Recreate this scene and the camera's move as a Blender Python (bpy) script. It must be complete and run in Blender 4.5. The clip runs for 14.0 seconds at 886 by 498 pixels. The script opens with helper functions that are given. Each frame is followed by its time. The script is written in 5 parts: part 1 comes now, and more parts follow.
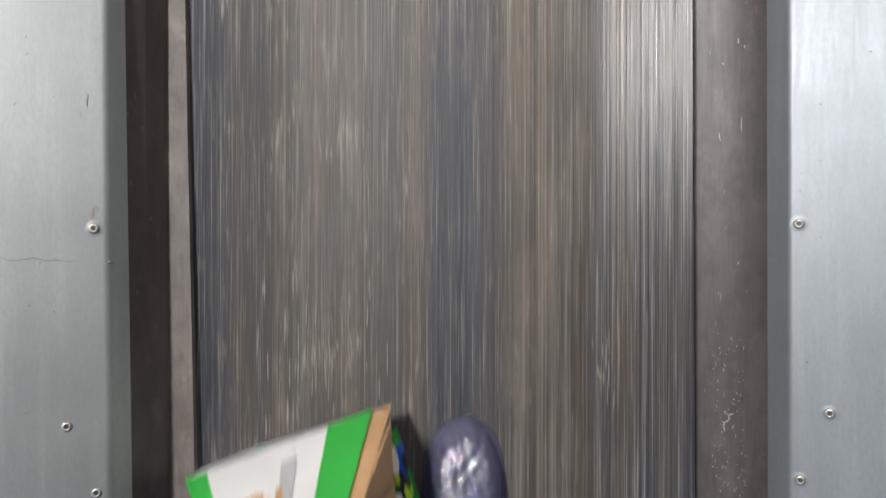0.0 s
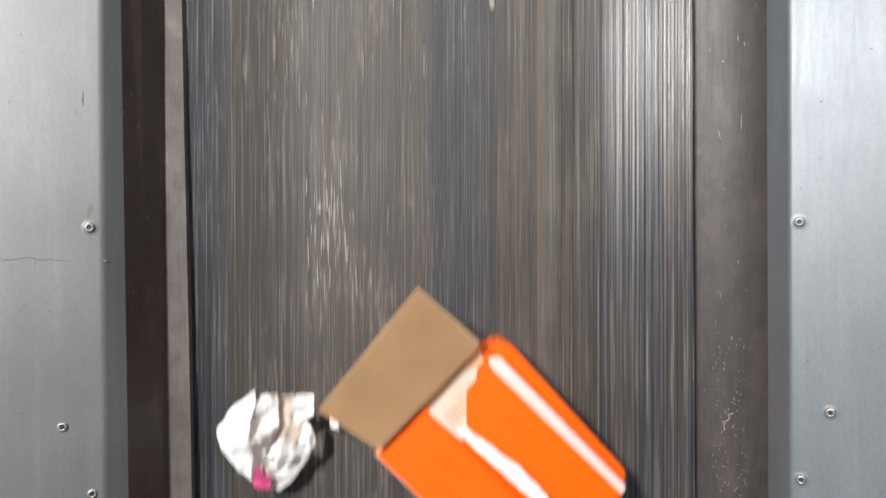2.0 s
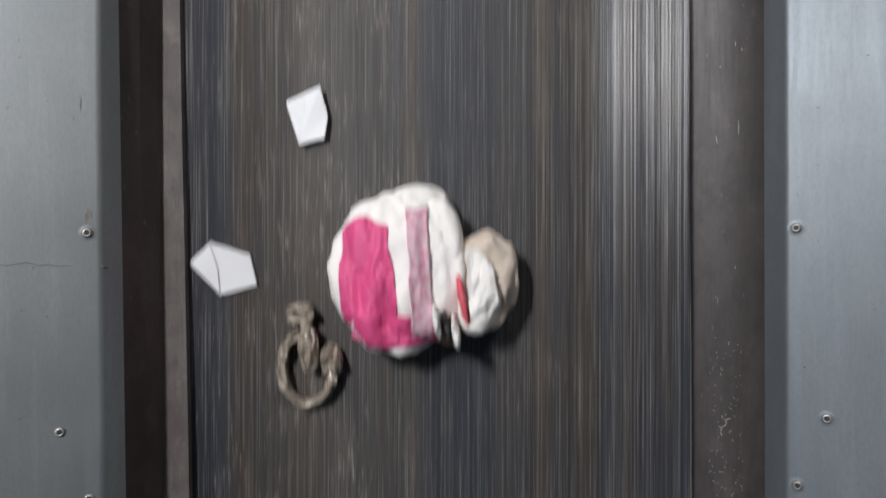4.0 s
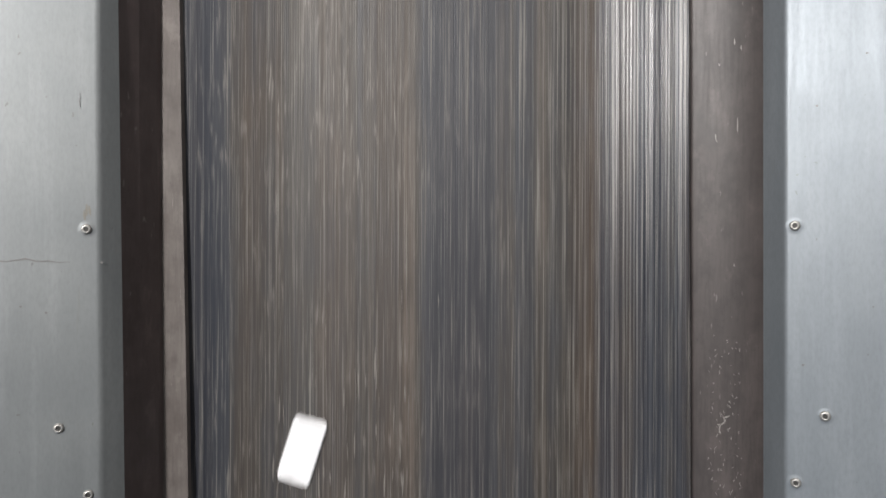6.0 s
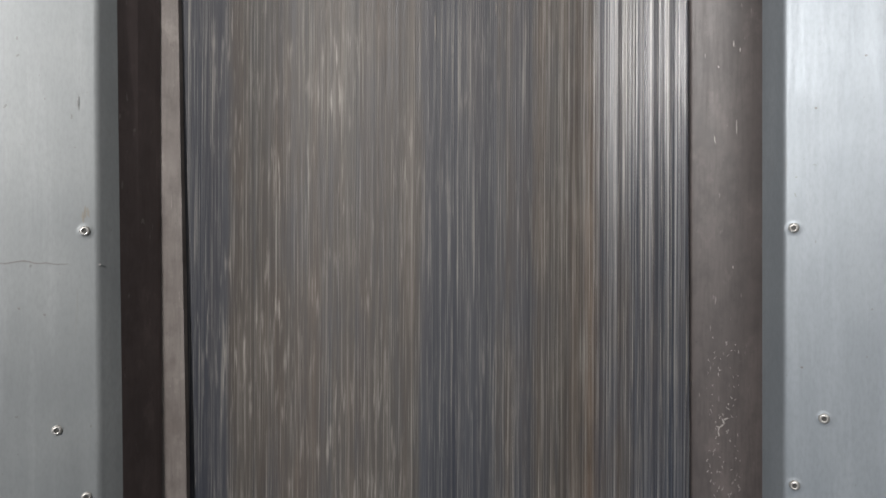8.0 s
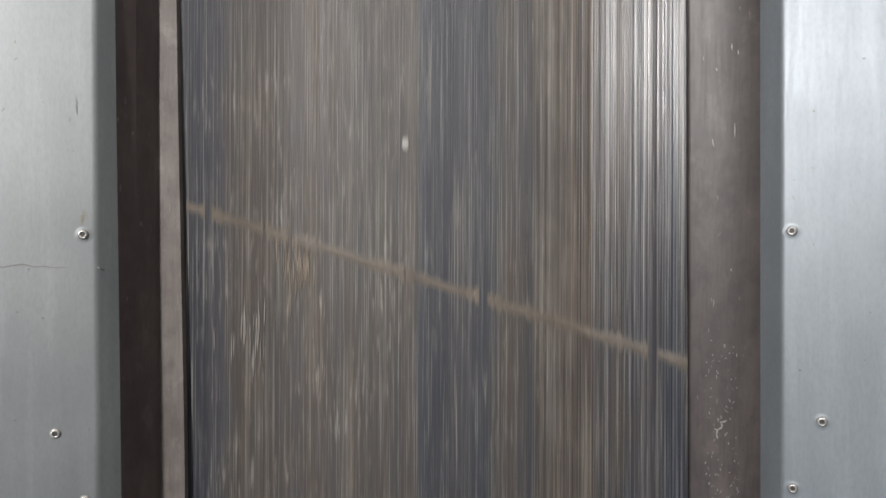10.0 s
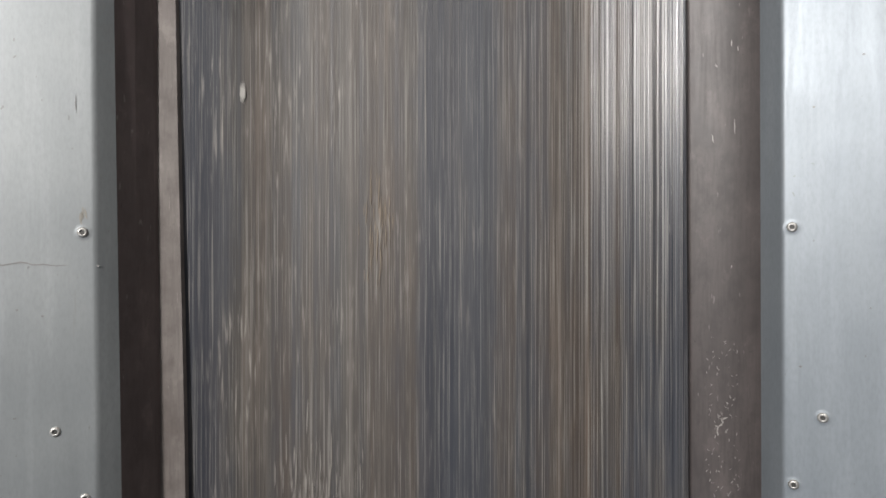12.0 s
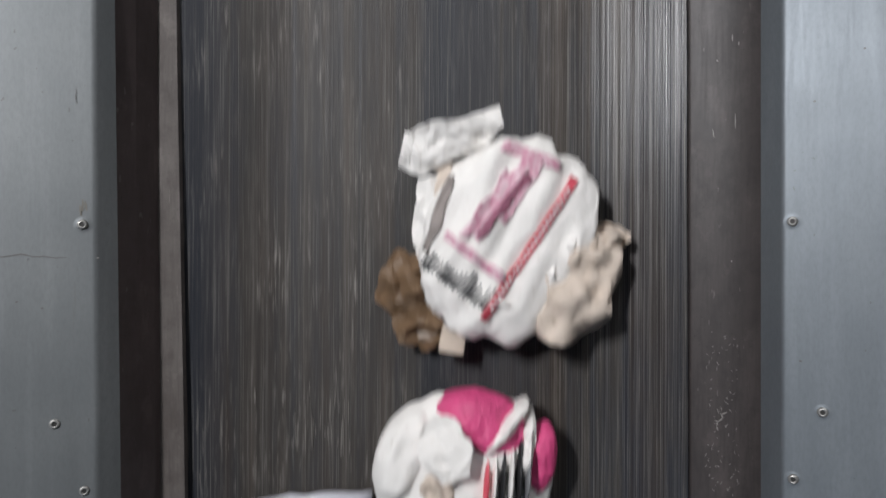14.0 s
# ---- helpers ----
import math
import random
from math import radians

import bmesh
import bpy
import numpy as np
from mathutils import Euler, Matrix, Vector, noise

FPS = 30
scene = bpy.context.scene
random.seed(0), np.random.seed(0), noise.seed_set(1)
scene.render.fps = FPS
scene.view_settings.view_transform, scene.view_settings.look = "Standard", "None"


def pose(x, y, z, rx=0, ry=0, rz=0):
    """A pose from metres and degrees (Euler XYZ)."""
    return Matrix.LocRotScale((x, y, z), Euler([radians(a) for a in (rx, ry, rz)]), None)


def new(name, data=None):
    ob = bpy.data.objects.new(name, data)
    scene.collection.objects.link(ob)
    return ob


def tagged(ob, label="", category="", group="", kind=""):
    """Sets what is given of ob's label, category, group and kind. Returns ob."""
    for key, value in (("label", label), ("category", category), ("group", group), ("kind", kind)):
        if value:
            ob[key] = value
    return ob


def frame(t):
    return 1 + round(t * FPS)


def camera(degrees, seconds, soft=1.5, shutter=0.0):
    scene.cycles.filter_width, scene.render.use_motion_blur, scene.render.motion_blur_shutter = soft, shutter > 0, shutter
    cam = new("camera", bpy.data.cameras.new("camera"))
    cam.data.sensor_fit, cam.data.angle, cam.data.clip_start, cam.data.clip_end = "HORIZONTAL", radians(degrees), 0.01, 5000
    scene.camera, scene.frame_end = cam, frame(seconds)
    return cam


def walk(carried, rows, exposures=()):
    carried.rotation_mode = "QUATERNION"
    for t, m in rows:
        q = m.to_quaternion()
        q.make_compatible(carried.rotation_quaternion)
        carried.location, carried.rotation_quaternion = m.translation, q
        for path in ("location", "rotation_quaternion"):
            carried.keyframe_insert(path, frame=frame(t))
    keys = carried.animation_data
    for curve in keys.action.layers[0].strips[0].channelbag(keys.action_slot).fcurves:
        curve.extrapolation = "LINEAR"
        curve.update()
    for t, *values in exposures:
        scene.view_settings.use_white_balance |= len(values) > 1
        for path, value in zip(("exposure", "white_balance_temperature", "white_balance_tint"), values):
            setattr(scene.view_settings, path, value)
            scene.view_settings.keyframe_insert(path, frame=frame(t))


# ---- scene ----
BELT_Z = 0.95       # the belt's flat middle above the hall floor
# how far the belt has run, in metres, at these seconds
RUN = [(0.0, 0.0), (1.5, 0.815), (3.0, 1.610), (4.5, 2.410), (6.3, 3.380), (8.3, 4.470), (10.3, 5.540), (12.3, 6.610), (14.0, 7.520)]


def run(t):
    for (a, da), (c, dc) in zip(RUN, RUN[1:]):
        if t <= c:
            return da + (dc - da) * (t - a) / (c - a)
    return RUN[-1][1]


END = 14.0

# ---- camera ----
cam = camera(66, END, soft=1.6, shutter=0.5)
walk(cam, [
    (0.0, pose(-0.0018, 0.0012, BELT_Z + 0.7742, 0, 0, 0.07)),
    (0.5, pose(-0.0005, -0.0010, BELT_Z + 0.7739, 0, 0, 0.35)),
    (1.0, pose(-0.0006, -0.0007, BELT_Z + 0.7721, 0, 0, 0.35)),
    (1.5, pose(0.0003, 0.0029, BELT_Z + 0.7697, 0, 0, 0.12)),
    (2.0, pose(-0.0000, 0.0000, BELT_Z + 0.7700, 0, 0, 0.00)),
    (2.5, pose(0.0001, -0.0008, BELT_Z + 0.7703, 0, 0, -0.12)),
    (3.0, pose(0.0024, 0.0046, BELT_Z + 0.7704, 0, 0, -0.10)),
    (3.5, pose(0.0012, 0.0044, BELT_Z + 0.7710, 0, 0, 0.07)),
    (4.0, pose(0.0027, 0.0054, BELT_Z + 0.7707, 0, 0, 0.06)),
    (6.5, pose(0.0037, 0.0023, BELT_Z + 0.7712, 0, 0, 0.18)),
    (7.0, pose(0.0020, 0.0026, BELT_Z + 0.7711, 0, 0, 0.10)),
    (7.2, pose(0.0031, 0.0060, BELT_Z + 0.7712, 0, 0, 0.12)),
    (9.5, pose(0.0059, 0.0011, BELT_Z + 0.7695, 0, 0, 0.23)),
    (10.0, pose(0.0067, 0.0076, BELT_Z + 0.7709, 0, 0, 0.17)),
    (10.5, pose(0.0073, 0.0027, BELT_Z + 0.7706, 0, 0, 0.30)),
    (11.0, pose(0.0068, -0.0000, BELT_Z + 0.7696, 0, 0, 0.25)),
    (11.5, pose(0.0082, 0.0018, BELT_Z + 0.7702, 0, 0, 0.28)),
    (12.0, pose(0.0068, 0.0048, BELT_Z + 0.7702, 0, 0, 0.02)),
    (12.5, pose(0.0079, 0.0055, BELT_Z + 0.7706, 0, 0, 0.15)),
    (13.0, pose(0.0075, 0.0010, BELT_Z + 0.7699, 0, 0, 0.25)),
    (13.5, pose(0.0075, -0.0019, BELT_Z + 0.7694, 0, 0, 0.22)),
    (14.0, pose(0.0067, -0.0015, BELT_Z + 0.7699, 0, 0, 0.20)),
], exposures=[(0, 0.0, 6480, 10), (0.3, -0.35, 6414, 10), (0.5, -0.55, 6366, 10), (1.0, -0.7, 6338, 10), (1.25, -0.5, 6385, 10), (1.5, 0.0, 6480, 10), (2.0, 0.0, 6480, 10), (2.3, -0.65, 6356, 10), (2.5, -0.95, 6300, 10), (2.8, -0.95, 6300, 10), (3.0, -0.5, 6290, 10),
              (3.3, -0.1, 6461, 10), (3.5, 0.0, 6480, 10), (3.7, -0.15, 6452, 10), (4.0, -0.9, 6138, 10), (4.2, -0.95, 6119, 10), (4.9, -0.6, 6366, 10), (5.4, -0.1, 6461, 10), (6.5, -0.2, 6442, 10), (7.0, -0.2, 6442, 10), (9.5, -0.12, 6457, 10), (10.0, -0.1, 6461, 10),
              (10.5, -0.1, 6461, 10), (11.0, -0.45, 6394, 10), (11.5, -0.6, 6366, 10), (11.8, -0.4, 6404, 10), (12.0, 0.0, 6480, 10), (13.5, 0.0, 6480, 10), (13.7, -0.2, 6442, 10), (14.0, -1.0, 6100, 10)])

# ---- world and lights ----
world = bpy.data.worlds.new("world")
world.use_nodes = True
scene.world = world
world.node_tree.nodes["Background"].inputs[0].default_value = (0.75, 0.85, 1.0, 1)
world.node_tree.nodes["Background"].inputs[1].default_value = 0.25


def tube_light(x, y, z, length, width, watts, color=(1.0, 0.965, 0.935), rz=90):
    data = bpy.data.lights.new("tube_light", "AREA")
    data.shape, data.size, data.size_y = "RECTANGLE", length, width
    data.energy, data.color = watts, color
    ob = new("tube_light", data)
    ob.matrix_world = pose(x, y, z, 0, 0, rz)
    return ob


# unseen: outer two follow the shadows, middle two are added as fill
LAMPS = [(-1.2, 1.08, BELT_Z + 2.4, 0.6, 0.15, 170, 90),
         (-1.2, 4.9, BELT_Z + 2.4, 0.95, 0.15, 52, 90),
         (-1.2, -9.0, BELT_Z + 2.4, 0.95, 0.15, 52, 90),
         (1.4, 2.9, BELT_Z + 2.4, 0.6, 0.15, 84, 90)]
for lx, ly, lz, ll, lw, watts, lr in LAMPS:
    tube_light(lx, ly, lz, ll, lw, watts, rz=lr)
# bluish fill added as daylight; the roof opening is invented for it
tube_light(-2.4, -4.0, 4.42, 4.8, 3.2, 48, (0.70, 0.84, 1.0))


# ---- materials ----
class Nodes:
    """Short hand for building a node material."""

    def __init__(self, name):
        self.mat = bpy.data.materials.new(name)
        self.mat.use_nodes = True
        self.tree = self.mat.node_tree
        self.bsdf = self.tree.nodes["Principled BSDF"]
        self.coord = self.tree.nodes.new("ShaderNodeTexCoord").outputs["Object"]

    def link(self, a, b):
        self.tree.links.new(a, b)

    def mapped(self, scale=(1, 1, 1), offset=(0, 0, 0)):
        n = self.tree.nodes.new("ShaderNodeMapping")
        n.inputs["Scale"].default_value = scale
        n.inputs["Location"].default_value = offset
        self.link(self.coord, n.inputs["Vector"])
        return n.outputs[0]

    def noise(self, scale, stretch=(1, 1, 1), detail=4, rough=0.55, offset=(0, 0, 0)):
        n = self.tree.nodes.new("ShaderNodeTexNoise")
        n.inputs["Scale"].default_value = scale
        n.inputs["Detail"].default_value = detail
        n.inputs["Roughness"].default_value = rough
        self.link(self.mapped(stretch, offset), n.inputs["Vector"])
        return n.outputs["Fac"]

    def ramp(self, fac, stops, interpolation="LINEAR"):
        n = self.tree.nodes.new("ShaderNodeValToRGB")
        n.color_ramp.interpolation = interpolation
        el = n.color_ramp.elements
        while len(el) < len(stops):
            el.new(0.5)
        for e, (p, c) in zip(el, stops):
            e.position = p
            e.color = (c, c, c, 1) if not isinstance(c, tuple) else (*c, 1)
        self.link(fac, n.inputs[0])
        return n.outputs[0]

    def mix(self, fac, a, b, blend="MIX"):
        n = self.tree.nodes.new("ShaderNodeMix")
        n.data_type, n.blend_type = "RGBA", blend
        for value, sock in ((fac, n.inputs["Factor"]), (a, n.inputs["A"]), (b, n.inputs["B"])):
            sock = [s for s in n.inputs if s.name == sock.name and s.type == ("VALUE" if sock.name == "Factor" else "RGBA")][0]
            if isinstance(value, (int, float)):
                sock.default_value = value
            elif isinstance(value, tuple):
                sock.default_value = (*value, 1)
            else:
                self.link(value, sock)
        return [s for s in n.outputs if s.type == "RGBA"][0]

    def math(self, op, a, b=0.0):
        n = self.tree.nodes.new("ShaderNodeMath")
        n.operation = op
        for value, sock in ((a, n.inputs[0]), (b, n.inputs[1])):
            if isinstance(value, (int, float)):
                sock.default_value = value
            else:
                self.link(value, sock)
        return n.outputs[0]

    def bump(self, height, strength=0.3, distance=0.001):
        n = self.tree.nodes.new("ShaderNodeBump")
        n.inputs["Strength"].default_value = strength
        n.inputs["Distance"].default_value = distance
        self.link(height, n.inputs["Height"])
        self.link(n.outputs[0], self.bsdf.inputs["Normal"])

    def set(self, **values):
        for key, value in values.items():
            sock = self.bsdf.inputs[key.replace("_", " ")]
            if isinstance(value, (int, float)):
                sock.default_value = value
            elif isinstance(value, tuple):
                sock.default_value = (*value, 1)
            else:
                self.link(value, sock)


def shade(c, f):
    return tuple(min(1.0, v * f) for v in c)


def plain(name, color, rough=0.5, metal=0.0, var=0.2, grain=60, coarse=9, bump=0.25, stretch=(1, 1, 1), dirt=None, dirt_from=0.6, depth=0.001):
    """A surface of one colour with stains and grain at two scales."""
    n = Nodes(name)
    big = n.noise(coarse, stretch)
    fine = n.noise(grain, stretch, 3)
    col = n.mix(n.ramp(big, [(0.3, 0.0), (0.7, 1.0)]), shade(color, 1 - var), shade(color, 1 + var * 0.6))
    col = n.mix(n.math("MULTIPLY", fine, var), col, shade(color, 0.55))
    if dirt:
        smear = n.noise(coarse * 2.3, stretch, 6, 0.65, (3.1, 1.7, 0))
        col = n.mix(n.ramp(smear, [(dirt_from, 0.0), (dirt_from + 0.18, 0.8)]), col, dirt)
    n.set(Base_Color=col, Metallic=metal)
    n.set(Roughness=n.math("ADD", n.math("MULTIPLY", fine, 0.25), rough - 0.12))
    n.bump(n.math("ADD", fine, n.math("MULTIPLY", big, 1.5)), bump, depth)
    return n.mat


def belt_material():
    n = Nodes("belt_rubber")
    sep = n.tree.nodes.new("ShaderNodeSeparateXYZ")
    n.link(n.coord, sep.inputs[0])
    across = n.math("ADD", n.math("MULTIPLY", sep.outputs[0], 1.5), 0.5)
    streak = n.noise(1.0, (250, 0.9, 0), 4, 0.68)
    fine = n.noise(1.0, (820, 5.5, 0), 3, 0.65, (5, 0, 0))
    band = n.noise(1.0, (42, 0.12, 0), 3, 0.6, (0, 3, 0))
    cloud = n.noise(1.0, (20, 6, 0), 5, 0.65, (9, 0, 0))
    fleck = n.noise(1.0, (300, 20, 0), 4, 0.65, (1, 7, 0))
    speck = n.noise(1.0, (330, 30, 0), 2, 0.5, (4, 2, 0))
    # brown share across the belt; none along the navy left edge
    dirty = n.ramp(across, [(0.0, 0.0), (0.112, 0.0), (0.132, 0.18), (0.158, 0.66), (0.30, 0.74), (0.455, 0.70), (0.485, 0.20), (0.56, 0.22), (0.60, 0.48),
                            (0.655, 0.58), (0.70, 0.66), (0.76, 0.58), (0.83, 0.52), (0.93, 0.46)])
    length = n.math("ADD", n.math("MULTIPLY", sep.outputs[1], 0.125), 1.0)
    caked = n.ramp(length, [(0.0, 0.0), (0.24, 0.0), (0.30, 0.14), (0.37, 0.14), (0.45, 0.0), (0.74, 0.0), (0.86, 0.30), (1.0, 0.30)])
    dirty = n.math("ADD", dirty, n.math("MULTIPLY", caked, n.ramp(across, [(0.565, 0.0), (0.59, 1.0), (0.70, 1.0), (0.75, 0.0)])))
    wob = n.math("ADD", n.math("MULTIPLY", n.math("SUBTRACT", band, 0.5), 1.3), n.math("MULTIPLY", n.math("SUBTRACT", streak, 0.5), 0.6))
    wob = n.math("ADD", wob, n.math("MULTIPLY", n.math("SUBTRACT", cloud, 0.5), 0.8))
    amount = n.math("ADD", dirty, wob)
    col = n.ramp(amount, [(0.0, (0.0175, 0.0205, 0.0290)), (0.35, (0.035, 0.037, 0.0435)), (0.72, (0.046, 0.0405, 0.0357)), (1.0, (0.089, 0.077, 0.0665))])
    hue = n.noise(1.0, (26, 0.7, 0), 3, 0.6, (11, 5, 0))
    col = n.mix(0.9, col, n.ramp(hue, [(0.35, (1.13, 0.99, 0.90)), (0.62, (0.97, 1.0, 1.02))]), "MULTIPLY")
    lines = n.ramp(n.math("MULTIPLY", fine, n.math("ADD", streak, 0.5)), [(0.53, 0.0), (0.72, 0.9)])
    col = n.mix(lines, col, (0.171, 0.162, 0.148))
    # no real film: left side darkened in stretches for the camera's auto-contrast
    film = n.ramp(length, [(0.0, 0.72), (0.09, 0.74), (0.14, 0.92), (0.20, 0.92), (0.225, 0.80), (0.265, 0.80), (0.30, 0.93), (1.0, 0.92)])
    col = n.mix(n.ramp(across, [(0.56, 1.0), (0.68, 0.0)]), col, n.mix(1.0, col, film, "MULTIPLY"))
    rib = n.noise(1.0, (760, 0.12, 0), 3, 0.7, (8, 1, 0))
    col = n.mix(n.ramp(rib, [(0.62, 0.0), (0.72, 0.5)]), col, (0.150, 0.141, 0.128))
    col = n.mix(n.ramp(rib, [(0.28, 0.28), (0.38, 0.0)]), col, (0.014, 0.0155, 0.019))
    fixed = n.ramp(across, [(0.2145, 0.0), (0.2158, 0.75), (0.2171, 0.0), (0.380, 0.0), (0.3815, 0.6), (0.383, 0.0), (0.517, 0.0), (0.518, 0.65), (0.519, 0.0),
                            (0.7675, 0.0), (0.7685, 0.5), (0.7695, 0.0)])
    col = n.mix(n.math("MULTIPLY", fixed, n.ramp(band, [(0.2, 0.4), (0.6, 1.0)])), col, (0.188, 0.177, 0.160))
    worn = n.ramp(across, [(0.490, 0.0), (0.495, 0.5), (0.503, 0.0), (0.576, 0.0), (0.5825, 0.7), (0.588, 0.1), (0.648, 0.0), (0.6545, 0.8), (0.660, 0.0)])
    col = n.mix(worn, col, (0.017, 0.019, 0.023))
    marks = n.math("MULTIPLY", n.ramp(fleck, [(0.54, 0.0), (0.70, 0.95)]), n.math("MULTIPLY", n.ramp(cloud, [(0.47, 0.08), (0.62, 1.0)]),
                   n.ramp(across, [(0.08, 0.1), (0.14, 1.0), (0.42, 1.0), (0.47, 0.35), (0.70, 0.45), (0.76, 0.1)])))
    col = n.mix(marks, col, (0.228, 0.211, 0.191))
    col = n.mix(n.ramp(speck, [(0.75, 0.0), (0.82, 0.5)]), col, (0.257, 0.239, 0.217))
    gloss = n.ramp(across, [(0.0, 0.45), (0.15, 0.62), (0.62, 0.60), (0.70, 0.50), (0.80, 0.36), (0.9, 0.33)])
    rough = n.math("ADD", gloss, n.math("MULTIPLY", n.math("SUBTRACT", streak, 0.5), 0.65))
    lustre = n.math("SUBTRACT", n.ramp(n.math("ADD", n.math("MULTIPLY", rib, 0.7), n.math("MULTIPLY", streak, 0.3)), [(0.44, 0.0), (0.60, 1.0)]), 0.46)
    n.set(Base_Color=col, Roughness=rough, Specular_IOR_Level=n.math("ADD", 0.5, n.math("MULTIPLY", lustre, n.ramp(across, [(0.60, 0.10), (0.72, 0.7), (0.80, 1.0)]))))
    n.bump(n.math("ADD", n.math("MULTIPLY", rib, 1.2), n.math("ADD", n.math("MULTIPLY", streak, 0.5), n.math("MULTIPLY", fine, 0.5))), 0.25, 0.0012)
    return n.mat


def galvanised_material(name="galvanised_sheet", tint=(1, 1, 1)):
    n = Nodes(name)
    brush = n.noise(1.0, (300, 25, 60), 3, 0.6)
    cloud = n.noise(7.0, (1, 1, 1), 5, 0.6)
    blot = n.noise(38.0, (1, 0.5, 1), 3, 0.5)
    col = n.mix(cloud, (0.182, 0.202, 0.217), (0.250, 0.271, 0.284))
    col = n.mix(n.math("MULTIPLY", blot, 0.45), col, (0.145, 0.165, 0.185))
    band = n.noise(1.0, (55, 3, 20), 4, 0.65, (3, 8, 0))
    col = n.mix(n.ramp(band, [(0.5, 0.0), (0.72, 0.3)]), col, (0.31, 0.335, 0.355))
    grit = n.noise(420.0, (1, 0.35, 1), 2, 0.6)
    col = n.mix(n.ramp(grit, [(0.4, 0.0), (0.75, 0.35)]), col, (0.15, 0.165, 0.18))
    speck = n.noise(190.0, (1, 0.6, 1), 2, 0.5)
    col = n.mix(n.ramp(speck, [(0.74, 0.0), (0.77, 0.5)]), col, (0.103, 0.103, 0.097))
    streak = n.noise(1.0, (70, 5, 5), 4, 0.7, (2, 1, 0))
    col = n.mix(n.ramp(streak, [(0.66, 0.0), (0.8, 0.35)]), col, (0.160, 0.154, 0.142))
    col = n.mix(1.0, col, tint, "MULTIPLY")
    n.set(Base_Color=col, Metallic=0.6)
    n.set(Roughness=n.math("ADD", n.math("MULTIPLY", brush, 0.14), n.math("ADD", n.math("MULTIPLY", n.math("ADD", cloud, band), 0.16), 0.30)))
    n.bump(brush, 0.03, 0.0004)
    return n.mat


def skirt_material(name, low, high):
    n = Nodes(name)
    cloud = n.noise(11.0, (1.6, 0.7, 1), 5, 0.6)
    fine = n.noise(1.0, (360, 22, 160), 4, 0.65)
    col = n.mix(n.ramp(cloud, [(0.3, 0.0), (0.7, 1.0)]), low, high)
    col = n.mix(n.ramp(fine, [(0.45, 0.0), (0.72, 0.5)]), col, shade(low, 0.8))
    scr = n.noise(1.0, (330, 55, 100), 2, 0.5, (6, 1, 0))
    col = n.mix(n.ramp(scr, [(0.72, 0.0), (0.78, 0.6)]), col, (0.22, 0.205, 0.19))
    blotch = n.noise(46.0, (1, 0.6, 1), 4, 0.65, (3, 5, 0))
    col = n.mix(n.ramp(blotch, [(0.48, 0.0), (0.66, 0.6)]), col, shade(low, 0.75))
    col = n.mix(n.ramp(blotch, [(0.30, 0.45), (0.42, 0.0)]), col, shade(high, 1.35))
    pit = n.noise(1.0, (700, 380, 400), 2, 0.5, (2, 6, 0))
    col = n.mix(n.ramp(pit, [(0.68, 0.0), (0.74, 0.6)]), col, shade(low, 0.45))
    n.set(Base_Color=col, Roughness=n.math("ADD", n.math("MULTIPLY", fine, 0.2), 0.42))
    n.bump(fine, 0.08, 0.0006)
    return n.mat


M_BELT = belt_material()
M_GALV = galvanised_material("galvanised_sheet", (1.06, 1.06, 1.07))
# warm tint stands in for a reflection on the left sheet
M_GALV_WARM = galvanised_material("warm_lit_galvanised_sheet", (1.03, 0.99, 0.94))
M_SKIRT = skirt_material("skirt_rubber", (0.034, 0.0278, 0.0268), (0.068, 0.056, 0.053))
# left skirt's rubber, in paler tones than the right's
M_SKIRT_PALE = skirt_material("pale_skirt_rubber", (0.080, 0.067, 0.061), (0.150, 0.134, 0.124))
# darker rubber tone that stands in for the lip's cast shadow
M_LIP_SHADE = skirt_material("lip_shade_rubber", (0.076, 0.058, 0.057), (0.110, 0.085, 0.082))
M_RIVET = plain("rivet_steel", (0.42, 0.41, 0.39), 0.42, 0.7, 0.15, 500, 90, 0.1)
M_RIVET_HOLE = plain("rivet_hole", (0.06, 0.058, 0.055), 0.6, 0.5, 0.2)
M_DARKLINE = plain("old_scratch", (0.16, 0.155, 0.15), 0.7, 0.2, 0.3, 300)
M_STAIN = plain("drip_stain", (0.215, 0.205, 0.182), 0.55, 0.6, 0.15, 300, 9, 0.0)
M_SCUFF = plain("pale_scuff", (0.29, 0.275, 0.255), 0.7, 0.0, 0.3, 300)
M_STEEL = plain("frame_steel", (0.12, 0.16, 0.2), 0.5, 0.3, 0.2, 80)
M_CONCRETE = plain("hall_concrete", (0.20, 0.195, 0.185), 0.8, 0.0, 0.25, 14, 1.2)
M_WALL = plain("hall_wall", (0.27, 0.28, 0.28), 0.8, 0.0, 0.1, 12, 0.8)
M_CARD = plain("brown_cardboard", (0.61, 0.385, 0.205), 0.75, 0.0, 0.12, 240, 14, 0.2, dirt=(0.52, 0.35, 0.205), dirt_from=0.62)
M_CARD_RAW = plain("raw_card_edge", (0.66, 0.56, 0.46), 0.8, 0.0, 0.15, 240, 30)
M_BLUE = plain("blue_print", (0.042, 0.072, 0.47), 0.55, 0.0, 0.12, 180, 12, 0.12)
M_ROYAL = plain("royal_blue_print", (0.02, 0.10, 0.55), 0.32, 0.0, 0.12, 180, 12, 0.12)
M_GREEN = plain("green_print", (0.055, 0.52, 0.085), 0.35, 0.0, 0.1, 180, 12, 0.12)
M_LIME = plain("lime_print", (0.42, 0.70, 0.03), 0.4, 0.0, 0.12, 180, 12, 0.12)
